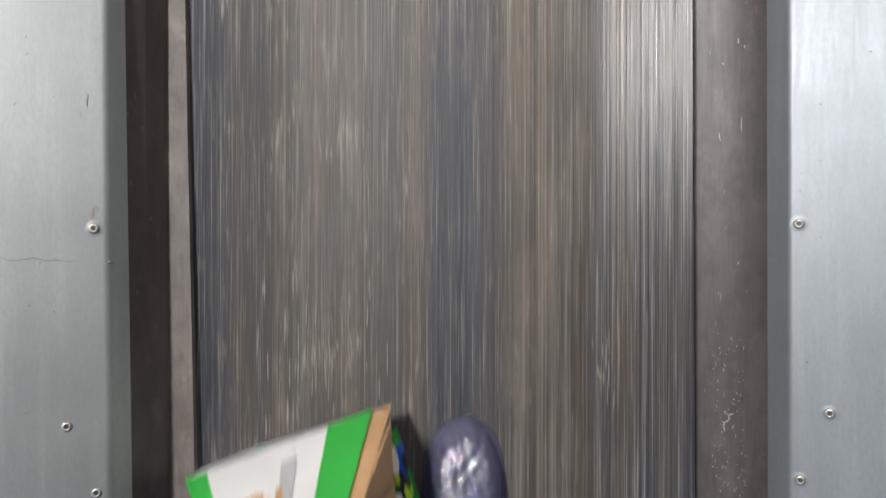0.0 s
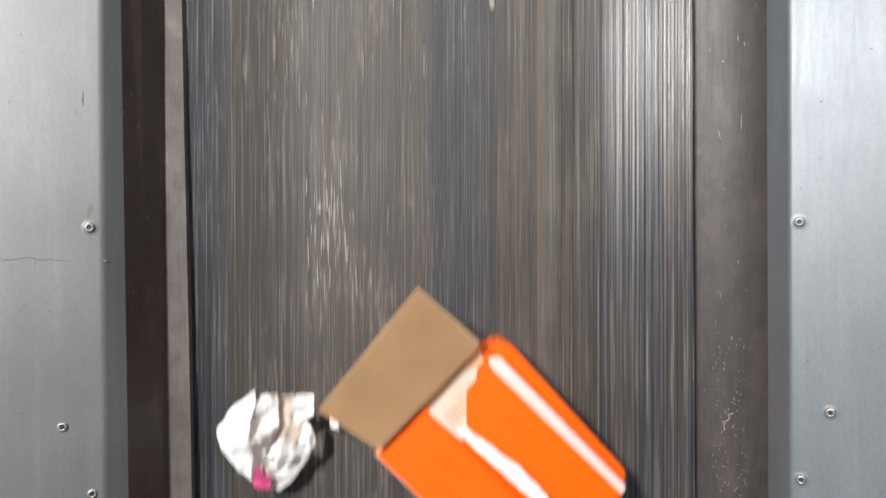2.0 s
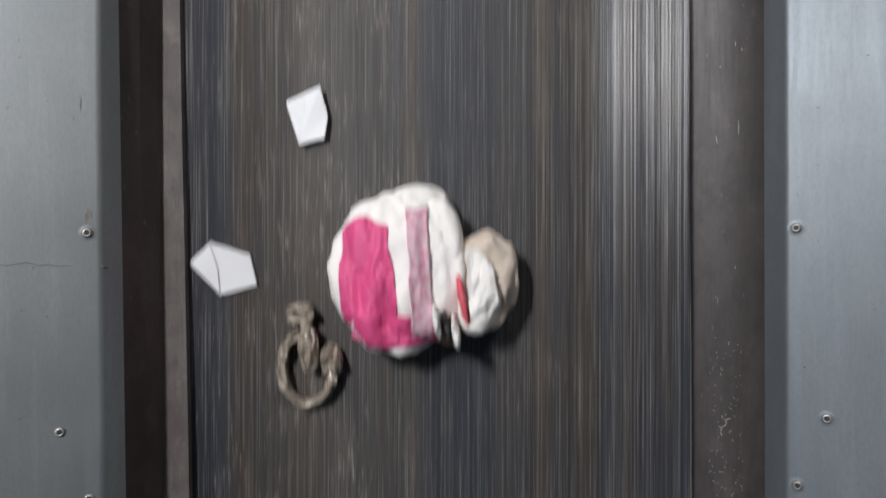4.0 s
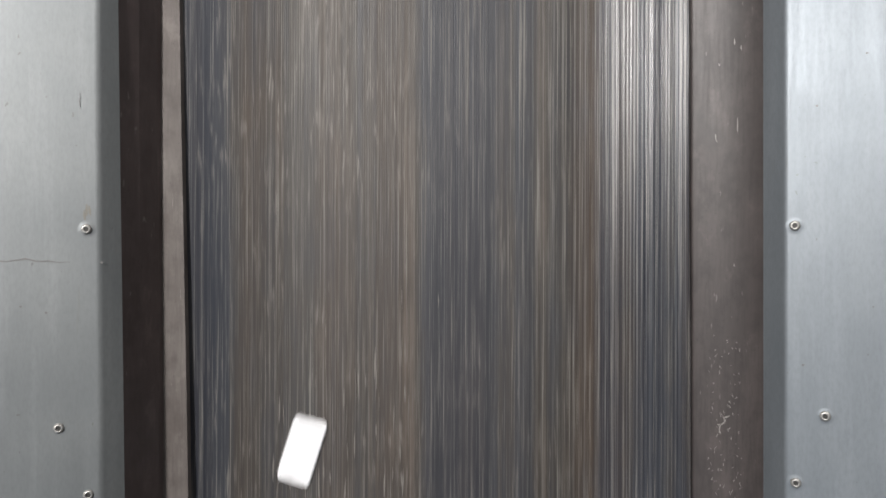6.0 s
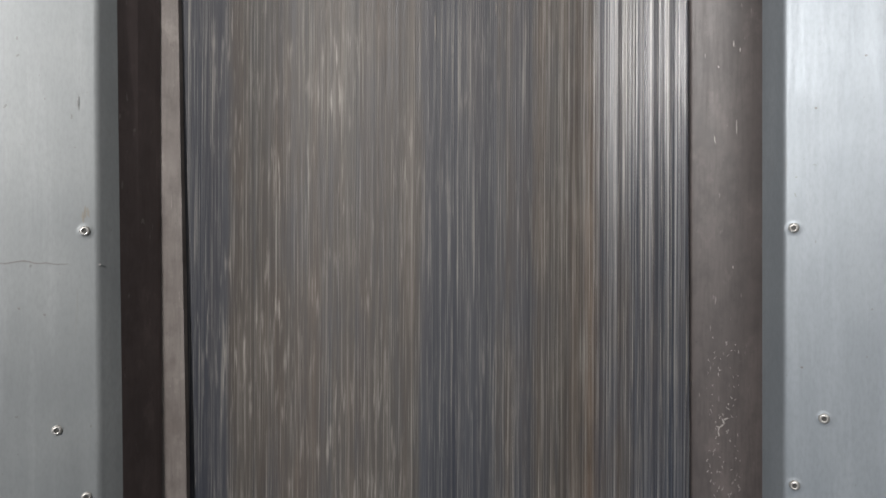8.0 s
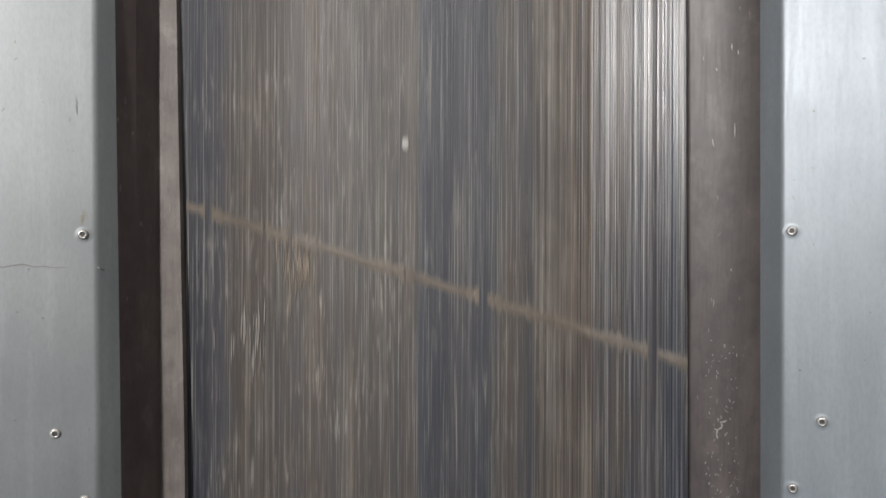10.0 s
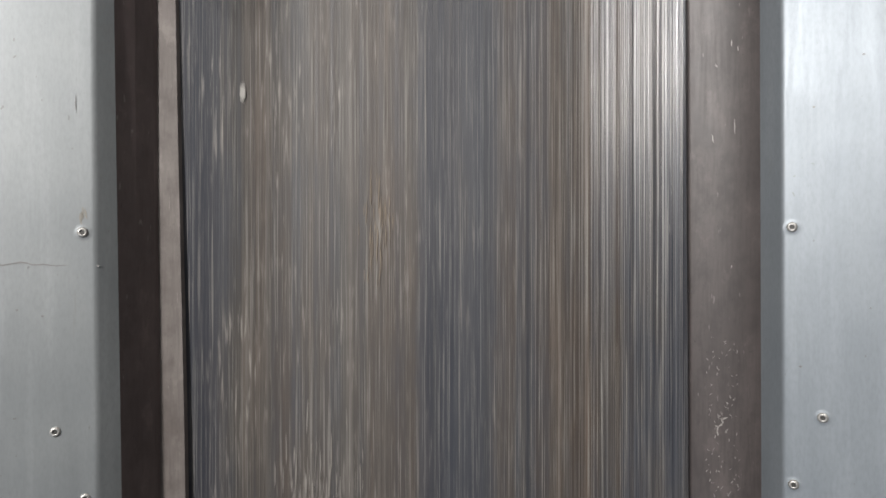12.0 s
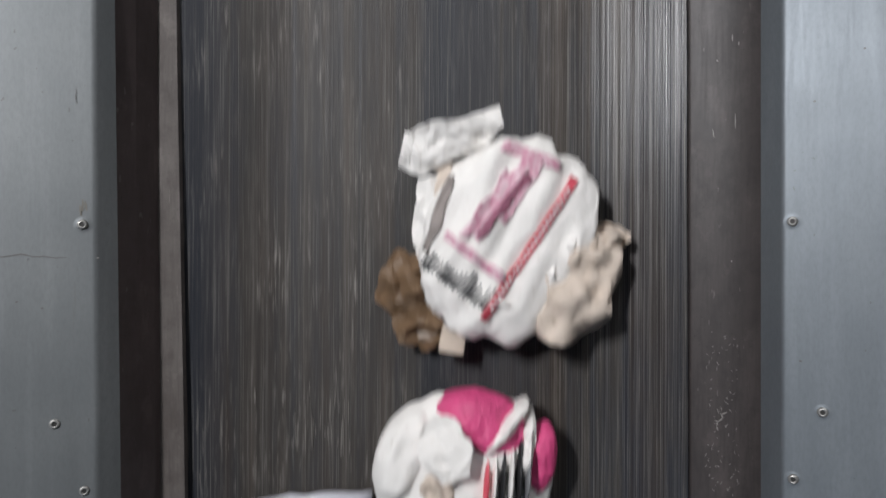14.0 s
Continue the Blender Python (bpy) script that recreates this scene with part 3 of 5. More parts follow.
# the skirt bellies up from its free edge and levels off under the sheet
RIGHT_RUBBER = ((0.2690, 0.0375), (0.2691, 0.0436), (0.2696, 0.0444), (0.2712, 0.0454), (0.2780, 0.0488), (0.2900, 0.0545), (0.3030, 0.0600), (0.3200, 0.0652), (0.3400, 0.0684), (0.3650, 0.0690))
for side_name, profile in (("skirt_board", LEFT), ("skirt_board", RIGHT)):
    side = tagged(new(side_name), "galvanised sheet-steel skirt board with a folded lip and rivets", "side panel", "conveyor skirt boards", "structure")
    part("sheet", long_strip(bmesh.new(), profile), M_GALV_WARM if profile is LEFT else M_GALV, side)
    sgn = -1 if profile is LEFT else 1
    rubber = [(x, z, -0.007) for x, z in RIGHT_RUBBER + ((0.367, 0.0630), (0.340, 0.0625), (0.320, 0.0595), (0.300, 0.0530), (0.285, 0.0460))]
    if sgn < 0:
        rubber = [(-0.2715, 0.0375, -0.021), (-0.2725, 0.0445, -0.021), (-0.290, 0.050, -0.014), (-0.3050, 0.0535, -0.008),
                  (-0.3085, 0.0540, -0.008), (-0.335, 0.050, -0.008), (-0.333, 0.045, -0.008), (-0.290, 0.0435, -0.014)]
        # invented strip, set where the lip's shadow falls on the skirt
        upright = [(-0.2932, 0.0500, -0.008), (-0.2945, 0.0575, -0.008), (-0.3030, 0.0800, -0.009), (-0.3150, 0.106, -0.012),
                   (-0.3300, 0.106, -0.012), (-0.3150, 0.0800, -0.009), (-0.3060, 0.0500, -0.008)]
        part("rubber_backing", long_strip(bmesh.new(), upright, wobble=0.0010, seed=8.0), M_LIP_SHADE, side, "upright strip coloured for the lip shadow on the skirt")
    part("rubber_skirt", long_strip(bmesh.new(), rubber, wobble=0.0012, seed=sgn + 3.0), M_SKIRT if sgn > 0 else M_SKIRT_PALE, side, "dirty brown-black rubber sealing skirt" if sgn > 0 else "paler rubber sealing skirt", smooth=sgn > 0)
    spots = ((-0.3348, 0.0204), (-0.3563, -0.1665), (-0.3325, -0.2317)) if sgn < 0 else ((0.3376, 0.0257), (0.3601, -0.152), (0.3388, -0.218))
    for rx, ry in spots:
        rise = LEFT_RISE if sgn < 0 else RIGHT_RISE
        rz = BELT_Z + 0.12 + (abs(rx) - (0.324 if sgn < 0 else 0.3305)) * rise
        m = Matrix.Translation((rx, ry, rz)) @ Euler((0, -sgn * math.atan(rise), 0)).to_matrix().to_4x4()
        bm = bmesh.new()
        segs = ((0.0049, 0.0003), (0.0047, 0.0012), (0.0040, 0.0022), (0.0030, 0.0027), (0.0023, 0.0025), (0.0020, 0.0010))
        prev = None
        for r, z in segs:
            ring = [bm.verts.new(m @ Vector((r * math.cos(a * math.tau / 18), r * math.sin(a * math.tau / 18), z))) for a in range(18)]
            if prev:
                for i in range(18):
                    bm.faces.new((prev[i], prev[(i + 1) % 18], ring[(i + 1) % 18], ring[i]))
            prev = ring
        dimple = bmesh.new()
        prev = None
        for r, z in ((0.0080, 0.0001), (0.0072, 0.00015), (0.0060, 0.0003), (0.0048, 0.0005)):
            ring = [dimple.verts.new(m @ Vector((r * math.cos(a * math.tau / 24), r * math.sin(a * math.tau / 24), z))) for a in range(24)]
            if prev:
                for i in range(24):
                    dimple.faces.new((prev[i], prev[(i + 1) % 24], ring[(i + 1) % 24], ring[i]))
            prev = ring
        part("dimple", dimple, M_GALV_WARM if sgn < 0 else M_GALV, side, "sheet pulled up round the rivet", smooth=True)
        rivet = part("rivet", bm, M_RIVET, side, "small domed steel blind rivet", smooth=True)
        bm = bmesh.new()
        bmesh.ops.create_circle(bm, cap_ends=True, segments=14, radius=0.0023, matrix=m @ Matrix.Translation((0, 0, 0.0017)))
        part("rivet_hole", bm, M_RIVET_HOLE, rivet)


def panel_z(x):
    return BELT_Z + (0.12 + (abs(x) - 0.324) * LEFT_RISE if x < 0 else 0.12 + (x - 0.3305) * RIGHT_RISE)


def mark(name, material, parent, x0, y0, x1, y1, width, wander=0.0, seed=0.0, height=panel_z, lift=0.0004, n=16):
    """A thin scratch or streak on a sheet."""
    bm = bmesh.new()
    along = Vector((x1 - x0, y1 - y0, 0))
    side = Vector((-along.y, along.x, 0)).normalized()
    prev = None
    for i in range(n + 1):
        f = i / n
        c = Vector((x0, y0, 0)) + along * f + side * wander * noise.noise(Vector((f * 5, seed, 0)))
        w = side * width / 2 * (0.25 + 0.75 * math.sin(math.pi * min(0.98, max(0.04, f)))) * (1 + 0.5 * noise.noise(Vector((f * 9, seed, 4))))
        pair = [bm.verts.new((p.x, p.y, height(p.x) + lift)) for p in (c - w, c + w)]
        if prev:
            bm.faces.new((prev[0], prev[1], pair[1], pair[0]))
        prev = pair
    return part(name, bm, material, parent)


boards = [o for o in scene.objects if o.name.startswith("skirt_board")]
left_board = min(boards, key=lambda o: o.children[0].data.vertices[0].co.x)
right_board = max(boards, key=lambda o: o.children[0].data.vertices[0].co.x)
mark("scratch", M_DARKLINE, left_board, -0.4187, -0.0077, -0.3472, -0.0107, 0.0011, 0.004, 1.0)
mark("scratch", M_DARKLINE, left_board, -0.3403, 0.1501, -0.3403, 0.1341, 0.0006, 0.001, 2.0)
mark("scratch", M_DARKLINE, left_board, -0.3613, -0.1132, -0.3599, -0.1609, 0.0009, 0.001, 3.0)
stain_rnd = random.Random(17)
for sx, sy, reach, spread in ((-0.3372, 0.047, 0.026, 0.0050), (-0.3345, -0.192, 0.036, 0.0030), (-0.3590, -0.135, 0.026, 0.0012)):
    for i in range(4):
        ax = sx + stain_rnd.uniform(-spread, spread)
        ay = sy - stain_rnd.uniform(0, reach * 0.4)
        mark("drip_stain", M_STAIN, left_board, ax, ay, ax + stain_rnd.uniform(-0.0006, 0.0012), ay - reach * stain_rnd.uniform(0.35, 0.6), stain_rnd.uniform(0.0008, 0.0022), 0.0006, 5.0 + i, lift=0.00012, n=8)
for dx, dy in ((-0.3858, -0.0518), (-0.3662, -0.0580), (-0.3222, -0.0113), (-0.3504, -0.2334), (0.3534, 0.1377), (0.3886, 0.1818), (0.3437, -0.1059)):
    mark("speck", M_DARKLINE, left_board if dx < 0 else right_board, dx - 0.001, dy, dx + 0.001, dy, 0.002, 0, dx * 90, n=3)


def skirt_z(x):
    for (x0, z0), (x1, z1) in zip(RIGHT_RUBBER[1:], RIGHT_RUBBER[2:]):
        if x <= x1:
            return BELT_Z + z0 + (z1 - z0) * (x - x0) / (x1 - x0)
    return BELT_Z + RIGHT_RUBBER[-1][1]


rnd = random.Random(5)
for ax, ay, bx, by in ((0.3025, -0.1700, 0.2975, -0.1735), (0.2975, -0.1735, 0.2990, -0.1765), (0.2990, -0.1765, 0.2945, -0.1810), (0.2945, -0.1810, 0.2915, -0.1800),
                       (0.2945, -0.1810, 0.2935, -0.1855), (0.2935, -0.1855, 0.2945, -0.1900)):
    mark("scuff", M_SCUFF, right_board, ax, ay, bx, by, 0.0016, 0.0005, ax * 300, skirt_z, 0.0009, 5)
for i in range(110):
    x0, y0 = rnd.uniform(0.284, 0.314), -0.085 - 0.205 * rnd.random() ** 0.75
    mark("scuff", M_SCUFF, right_board, x0, y0, x0 + rnd.uniform(-0.002, 0.002), y0 - rnd.uniform(0.0006, 0.0042), rnd.uniform(0.0004, 0.0009), 0.0, i * 0.7, skirt_z, 0.0009, 3)
for x0, y0, ln in ((0.306, 0.222, 0.008), (0.312, 0.215, 0.006), (0.292, 0.198, 0.004), (0.309, 0.14, 0.02), (0.289, 0.125, 0.012), (0.306, -0.012, 0.003)):
    mark("scuff", M_SCUFF, right_board, x0, y0, x0 + 0.001, y0 - ln * 0.8, 0.0009, 0.001, x0 * 50, skirt_z, 0.0009, 4)

for leg_y in (-11, -8, -5, -2, 2, 5, 8, 10.8):
    stand = tagged(new("conveyor_stand"), "dark painted steel trestle under the conveyor", "conveyor frame", "conveyor stands", "structure")
    stand.location = (0, leg_y, 0)
    for sx in (-0.6, 0.6):
        part("leg", box(bmesh.new(), sx - 0.03, sx + 0.03, -0.03, 0.03, 0, BELT_Z - 0.2, 0.004), M_STEEL, stand)
    part("cross_beam", box(bmesh.new(), -0.617, 0.617, -0.03, 0.03, BELT_Z - 0.2, BELT_Z - 0.14, 0.004), M_STEEL, stand)
bm = box(bmesh.new(), -0.3, 0.3, Y0, Y1, BELT_Z - 0.03, BELT_Z - 0.012)
structure("slider_bed", bm, M_STEEL, "steel slider bed under the belt", "conveyor frame")

# ---- things on the belt ----
def bars(parent, material, x, y, z, turn, length, height, count, seed, name="lettering", surface=None, fill=0.62):
    """A row of plain upright bars in place of writing that cannot be read."""
    rnd = random.Random(seed)
    c, s = math.cos(radians(turn)), math.sin(radians(turn))
    bm = bmesh.new()
    for i in range(count):
        u = -length / 2 + length * (i + 0.5) / count
        h = height * rnd.uniform(0.7, 1.0)
        px, py = x + c * u, y + s * u
        top = surface(px, py) if surface else z
        slab(bm, oblong(px, py, length / count * fill, h, turn), top - 0.001, top + 0.0012)
    return part(name, bm, material, parent)


def sheet_part(name, material, parent, cx, cy, w, h, turn, surface, label="", thick=0.0015, wave=0.004, seed=0.0, taper=1.0, n=14, disc=0.0):
    bm = patch(bmesh.new(), -w / 2, w / 2, -h / 2, h / 2, surface, turn, cx, cy, thick, n, wave, seed, taper, disc)
    return part(name, bm, material, parent, label, smooth=True)


def paper_part(name, material, parent, cx, cy, w, h, height, turn=0.0, seed=1.0, z0=0.0, rough=0.34, freq=34, label=""):
    part(name, lump(bmesh.new(), cx, cy, w, h, height, turn, seed, rough, freq, z0, 3), material, parent, label)


def cloth_part(name, material, parent, cx, cy, w, h, height, turn=0.0, seed=1.0, rough=0.16, freq=22, z0=0.0, label="", detail=4, fold=(1, 1)):
    bm = lump(bmesh.new(), cx, cy, w, h, height, turn, seed, rough, freq, z0, detail, fold)
    surface = draped(bm, z0)
    part(name, bm, material, parent, label, smooth=True)
    return surface


def leaf(name, material, parent, outline, seed=1.0, amp=0.006, freq=50, label="", lift=0.0):
    """A creased scrap of sheet: corners with heights, broken into small folds."""
    bm = bmesh.new()
    bm.faces.new([bm.verts.new((x, y, z + lift)) for x, y, z in outline])
    bmesh.ops.triangulate(bm, faces=bm.faces[:])
    bmesh.ops.subdivide_edges(bm, edges=bm.edges[:], cuts=5, use_grid_fill=True)
    for v in bm.verts:
        q = Vector((v.co.x * freq, v.co.y * freq, seed * 3.7))
        v.co.z += amp * ((1 - 2 * abs(noise.noise(q))) * 0.7 + 0.5 * noise.noise(q * 2.3))
        v.co.x += amp * 0.35 * noise.noise(q * 2.9 + Vector((7, 0, 0)))
        v.co.y += amp * 0.35 * noise.noise(q * 2.9 + Vector((0, 9, 0)))
    bmesh.ops.solidify(bm, geom=bm.faces[:], thickness=0.0012)
    return part(name, bm, material, parent, label)


def on_belt(ox):
    return lambda x, y: belt_top(x + ox)


# printed carton with open flaps
carton = thing("carton", "blue and green printed carton with torn open flaps", "carton", -0.1530, 0.0252, 0.6)
rim = [(-0.1124, 0.0603, 0.027), (-0.0386, -0.1069, 0.058), (0.1029, -0.0698, 0.058), (0.0715, 0.1081, 0.027)]
bm = bmesh.new()
low = [bm.verts.new((x, y, 0.003)) for x, y, z in rim]
high = [bm.verts.new(p) for p in rim]
bm.faces.new(low[::-1])
bm.faces.new(high)
for i in range(4):
    bm.faces.new((low[i], low[(i + 1) % 4], high[(i + 1) % 4], high[i]))
bmesh.ops.bevel(bm, geom=bm.edges[:], offset=0.0025, segments=2, affect="EDGES")
face_z = draped(bm, 0.03)
carton_body = part("body", bm, M_BLUE, carton, "glossy blue carton body")
part("side_strip", slab(bmesh.new(), [(-0.0898, 0.0337), (-0.0851, 0.0337), (-0.0383, -0.1037), (-0.0442, -0.1049)], 0.02, 0.045), M_GREEN, carton, "green printed side")
def lean(f0, f1, z0, z1, back, h0=0.0, h1=1.0):
    """A strip of the leaning rear flap, between two shares of its length."""
    a0, a1 = Vector((-0.1120, 0.0630, z0 + 0.03)), Vector((0.0960, 0.1340, z0 - 0.01))
    b0, b1 = Vector((-0.0560, 0.0440, z1 + 0.022)), Vector((0.0830, 0.0850, z1 + 0.042))
    bm = bmesh.new()
    sides = [(a0.lerp(a1, f), b0.lerp(b1, f)) for f in (f0, f1)]
    corner = [sides[0][0].lerp(sides[0][1], h0), sides[1][0].lerp(sides[1][1], h0), sides[1][0].lerp(sides[1][1], h1), sides[0][0].lerp(sides[0][1], h1)]
    bm.faces.new([bm.verts.new(c + Vector((0, back, back))) for c in corner])
    bmesh.ops.solidify(bm, geom=bm.faces[:], thickness=0.0025)
    return bm


bm = bmesh.new()
bm.faces.new([bm.verts.new(p) for p in ((-0.1124, 0.0603, 0.003), (0.0715, 0.1081, 0.003), (0.0960, 0.1340, 0.037), (-0.1120, 0.0630, 0.078))])
bmesh.ops.solidify(bm, geom=bm.faces[:], thickness=0.0025)
part("rear_panel", bm, M_WHITE_PRINT, carton, "white printed rear panel")
rear_flap = part("rear_flap", lean(0.0, 1.0, 0.045, 0.15, 0.0), M_CARD, carton, "brown cardboard flap leaning inward")
part("flap_print", lean(0.10, 0.68, 0.045, 0.15, 0.003, 0.03, 0.97), M_WHITE_PRINT, rear_flap, "white printed outside of the flap")
part("torn_layer", lean(0.0, 0.10, 0.045, 0.15, 0.003, 0.0, 0.95), M_GREEN, rear_flap, "green printed flap end")
part("flap_print", lean(0.68, 0.9, 0.045, 0.15, 0.003, 0.0, 0.98), M_GREEN, rear_flap, "green printed outside of the flap")
tear = random.Random(12)
for i in range(13):
    f = 0.01 + i * 0.036
    part("torn_edge", lean(f, f + 0.040, 0.045, 0.15, 0.005, tear.uniform(0.62, 0.86), tear.uniform(0.98, 1.06)), M_CARD if i % 4 != 2 else M_PINKWHITE, rear_flap, "ragged torn cardboard edge")
part("grey_print", lean(0.46, 0.54, 0.045, 0.15, 0.0045, 0.3, 0.95), M_PALE_GREY, rear_flap, "pale grey print")
part("left_flap", slab(bmesh.new(), [(-0.1006, 0.0565), (-0.0912, 0.0271), (-0.0684, 0.0188), (-0.0729, 0.0421)], 0.015, 0.100, 0.002), M_SHADE_CARD, carton, "torn brown cardboard flap, darkened as in shade")
leaf("fold_edge", M_CARD, carton, [(0.0825, 0.0850, .186), (0.0868, 0.0345, .110), (0.0852, -0.0128, .068), (0.1048, -0.0011, .066), (0.1014, 0.0614, .068), (0.0979, 0.1240, .070)], 4.0, .001, 40, "bare brown cardboard fold")
bm = bmesh.new()
quad = [bm.verts.new(p) for p in ((0.0979, 0.1136, 0.07), (0.1037, 0.0005, 0.066), (0.1267, 0.0284, 0.03), (0.1016, 0.1105, 0.04))]
bm.faces.new(quad)
bmesh.ops.solidify(bm, geom=bm.faces[:], thickness=0.002)
side_print = part("side_print", bm, M_GREEN, carton, "green picture-printed side flap")
part("side_picture", slab(bmesh.new(), oval(0.1006, 0.0838, .010, .030, 12, 14), 0.05, 0.0725), M_WHITE_PRINT, side_print)
part("side_picture", slab(bmesh.new(), oval(0.1107, 0.0556, .010, .05, 18, 14), 0.04, 0.0655), M_BLACK, side_print)
part("side_picture", slab(bmesh.new(), oval(0.1084, 0.0817, .008, .03, 18, 14), 0.04, 0.0675), M_ROYAL, side_print)
for px, py, pw, ph, pm in ((0.1060, 0.0391, .010, .016, M_WHITE_PRINT), (0.1155, 0.0472, .006, .020, M_LIME), (0.1037, 0.0643, .006, .014, M_LIME), (0.1119, 0.0806, .005, .018, M_BLACK)):
    part("side_picture", slab(bmesh.new(), oval(px, py, pw, ph, 18, 12), 0.03, 0.068), pm, side_print)
part("tag", slab(bmesh.new(), oblong(0.0934, -0.0017, .022, .028, 10), 0.03, 0.0635, 0.001), M_PINKWHITE, carton, "pink paper tag")
part("torn_piece", slab(bmesh.new(), oblong(0.0868, -0.0654, .016, .024, 5), 0.0, 0.03, 0.001), M_CARD, carton, "torn brown cardboard piece")
LETTER_BARS = ((0.0089, -0.0738, .046, .017, 14), (0.0048, -0.0550, .016, .036, 14), (-0.0069, -0.0344, .034, .011, 14), (-0.0169, -0.0197, .011, .030, 14),
                           (0.0036, -0.0167, .011, .030, 14), (-0.0099, -0.0009, .034, .010, 14), (-0.0111, 0.0144, .034, .010, 14), (-0.0205, 0.0068, .010, .018, 14),
                           (-0.0128, 0.0303, .034, .010, 14), (-0.0016, 0.0227, .010, .018, 14), (-0.0241, 0.0513, .036, .034, 14), (-0.0302, 0.0749, .038, .026, 14))
bm = bmesh.new()
edge_a, edge_b = [Vector((-0.0541, 0.0836)), Vector((-0.0193, -0.0697))], [Vector((-0.0143, 0.0922)), Vector((0.0136, -0.0626))]
for i in range(12):
    f0, f1 = i / 12, (i + 1) / 12
    a0, a1 = edge_a[0].lerp(edge_a[1], f0), edge_a[0].lerp(edge_a[1], f1)
    b0, b1 = edge_b[0].lerp(edge_b[1], f0), edge_b[0].lerp(edge_b[1], f1)
    slab(bm, [a0, a1, (a1 + b1) / 2, (a0 + b0) / 2], -0.0008, 0.0004, 0, face_z)
    slab(bm, [(a0 + b0) / 2, (a1 + b1) / 2, b1, b0], -0.0008, 0.0004, 0, face_z)
part("lettering_band", bm, M_TEAL, carton_body, "dull green print behind the lettering")
bm = bmesh.new()
for lx, ly, lw, lh, lt in LETTER_BARS:
    slab(bm, oblong(lx, ly, lw, lh, lt), -0.0008, 0.0016, 0, face_z)
part("lettering", bm, M_GREEN, carton_body, "bright green block lettering")
bars(carton_body, M_WHITE_PRINT, 0.0278, 0.0127, 0.0585, 104, .105, .011, 20, 3, "lettering", face_z)
bars(carton_body, M_WHITE_PRINT, 0.0413, 0.0215, 0.0585, 102, .046, .013, 10, 4, "lettering", face_z)

# white box with dark spots
def propped(x, y):
    return 0.017 - 0.16 * x + 0.24 * y


spotted_box = thing("spotted_box", "white flat box with dark spots and a royal blue base", "box", 0.0415, -0.0577, 0.6)
part("base", slab(bmesh.new(), [(0.1158, -0.0547), (0.1177, -0.0428), (0.1106, -0.0302), (0.0906, -0.0102), (-0.0258, 0.0901), (-0.0464, 0.1051), (-0.0567, 0.1084), (-0.0672, 0.1042), (-0.1012, 0.0601), (-0.1048, 0.0507), (-0.1021, 0.0392), (-0.0853, 0.0225), (0.0308, -0.0826), (0.0534, -0.1003), (0.0667, -0.1055), (0.078, -0.1014)], 0.016, 0.036, 0.003, propped), M_ROYAL, spotted_box, "royal blue box base")
box_lid = part("lid", slab(bmesh.new(), [(-0.0644, 0.102), (-0.1115, 0.0398), (0.0597, -0.1071), (0.1081, -0.0476)], 0.034, 0.045, 0.002, propped), M_WHITE_LID, spotted_box, "white box lid")
for sx, sy, sw, st in ((-0.0269, 0.0556, 1.0, 40), (-0.0651, 0.0172, 1.1, 60), (-0.0256, 0.0159, 1.1, 0), (0.0252, 0.0115, 1.2, -50), (-0.0156, -0.0287, 1.0, -40),
                       (0.0354, -0.0352, 0.9, 0), (0.0717, -0.0304, 1.0, 50), (0.0349, -0.0636, 0.9, 60)):
    part("spot", slab(bmesh.new(), oval(sx, sy, .0145 * sw, .0105 * sw, st, 12, 4), 0.0445, 0.0456, 0, propped), M_SPOT if sw != 1.2 else M_BLACK, box_lid)
for px, py, turn in ((0.0063, -0.0115, 48), (0.0297, -0.0017, -20), (0.0576, -0.0579, 50)):
    bars(box_lid, M_PALE_GREY, px, py, 0, turn, .022, .010, 4, 8, "print_mark", lambda x, y: 0.0445 + propped(x, y), fill=0.45)

tray = thing("plastic_tray", "clear ribbed plastic food tray, upside down", "tray", 0.0224, 0.0603, 0.6)
bm = bmesh.new()
grid = []
for j in range(46):
    row = []
    for i in range(28):
        u, v = 2 * i / 27 - 1, 2 * j / 45 - 1
        x, y = .044 * u * math.sqrt(1 - v * v / 2), .075 * v * math.sqrt(1 - u * u / 2)
        r = min(1.0, math.hypot(x / .044, y / .075))
        q = Vector((x * 75, y * 55, 3))
        z = .034 * (1 - r ** 6) + (1 - r ** 4) * (.0050 * (1 - 2 * abs(noise.noise(q))) + .0030 * noise.noise(q * 2.7) + .0013 * math.copysign(abs(math.sin(y * 330)) ** 0.5, math.sin(y * 330)) * math.sin(x * 240)) + .003 * math.cos(22 * math.atan2(y, x)) * r ** 3 * (1 - r ** 8)
        row.append(bm.verts.new((x, y, max(0.001, z))))
    grid.append(row)
for j in range(45):
    for i in range(27):
        bm.faces.new((grid[j][i], grid[j][i + 1], grid[j + 1][i + 1], grid[j + 1][i]))
shell = part("shell", bm, M_SHELL, tray, smooth=True)
solid = shell.modifiers.new("thickness", "SOLIDIFY")
solid.thickness = 0.0008
part("rim", slab(bmesh.new(), oval(0, 0, .092, .155, 0, 36, 2.4), 0.0, 0.0016), M_SHELL, tray)

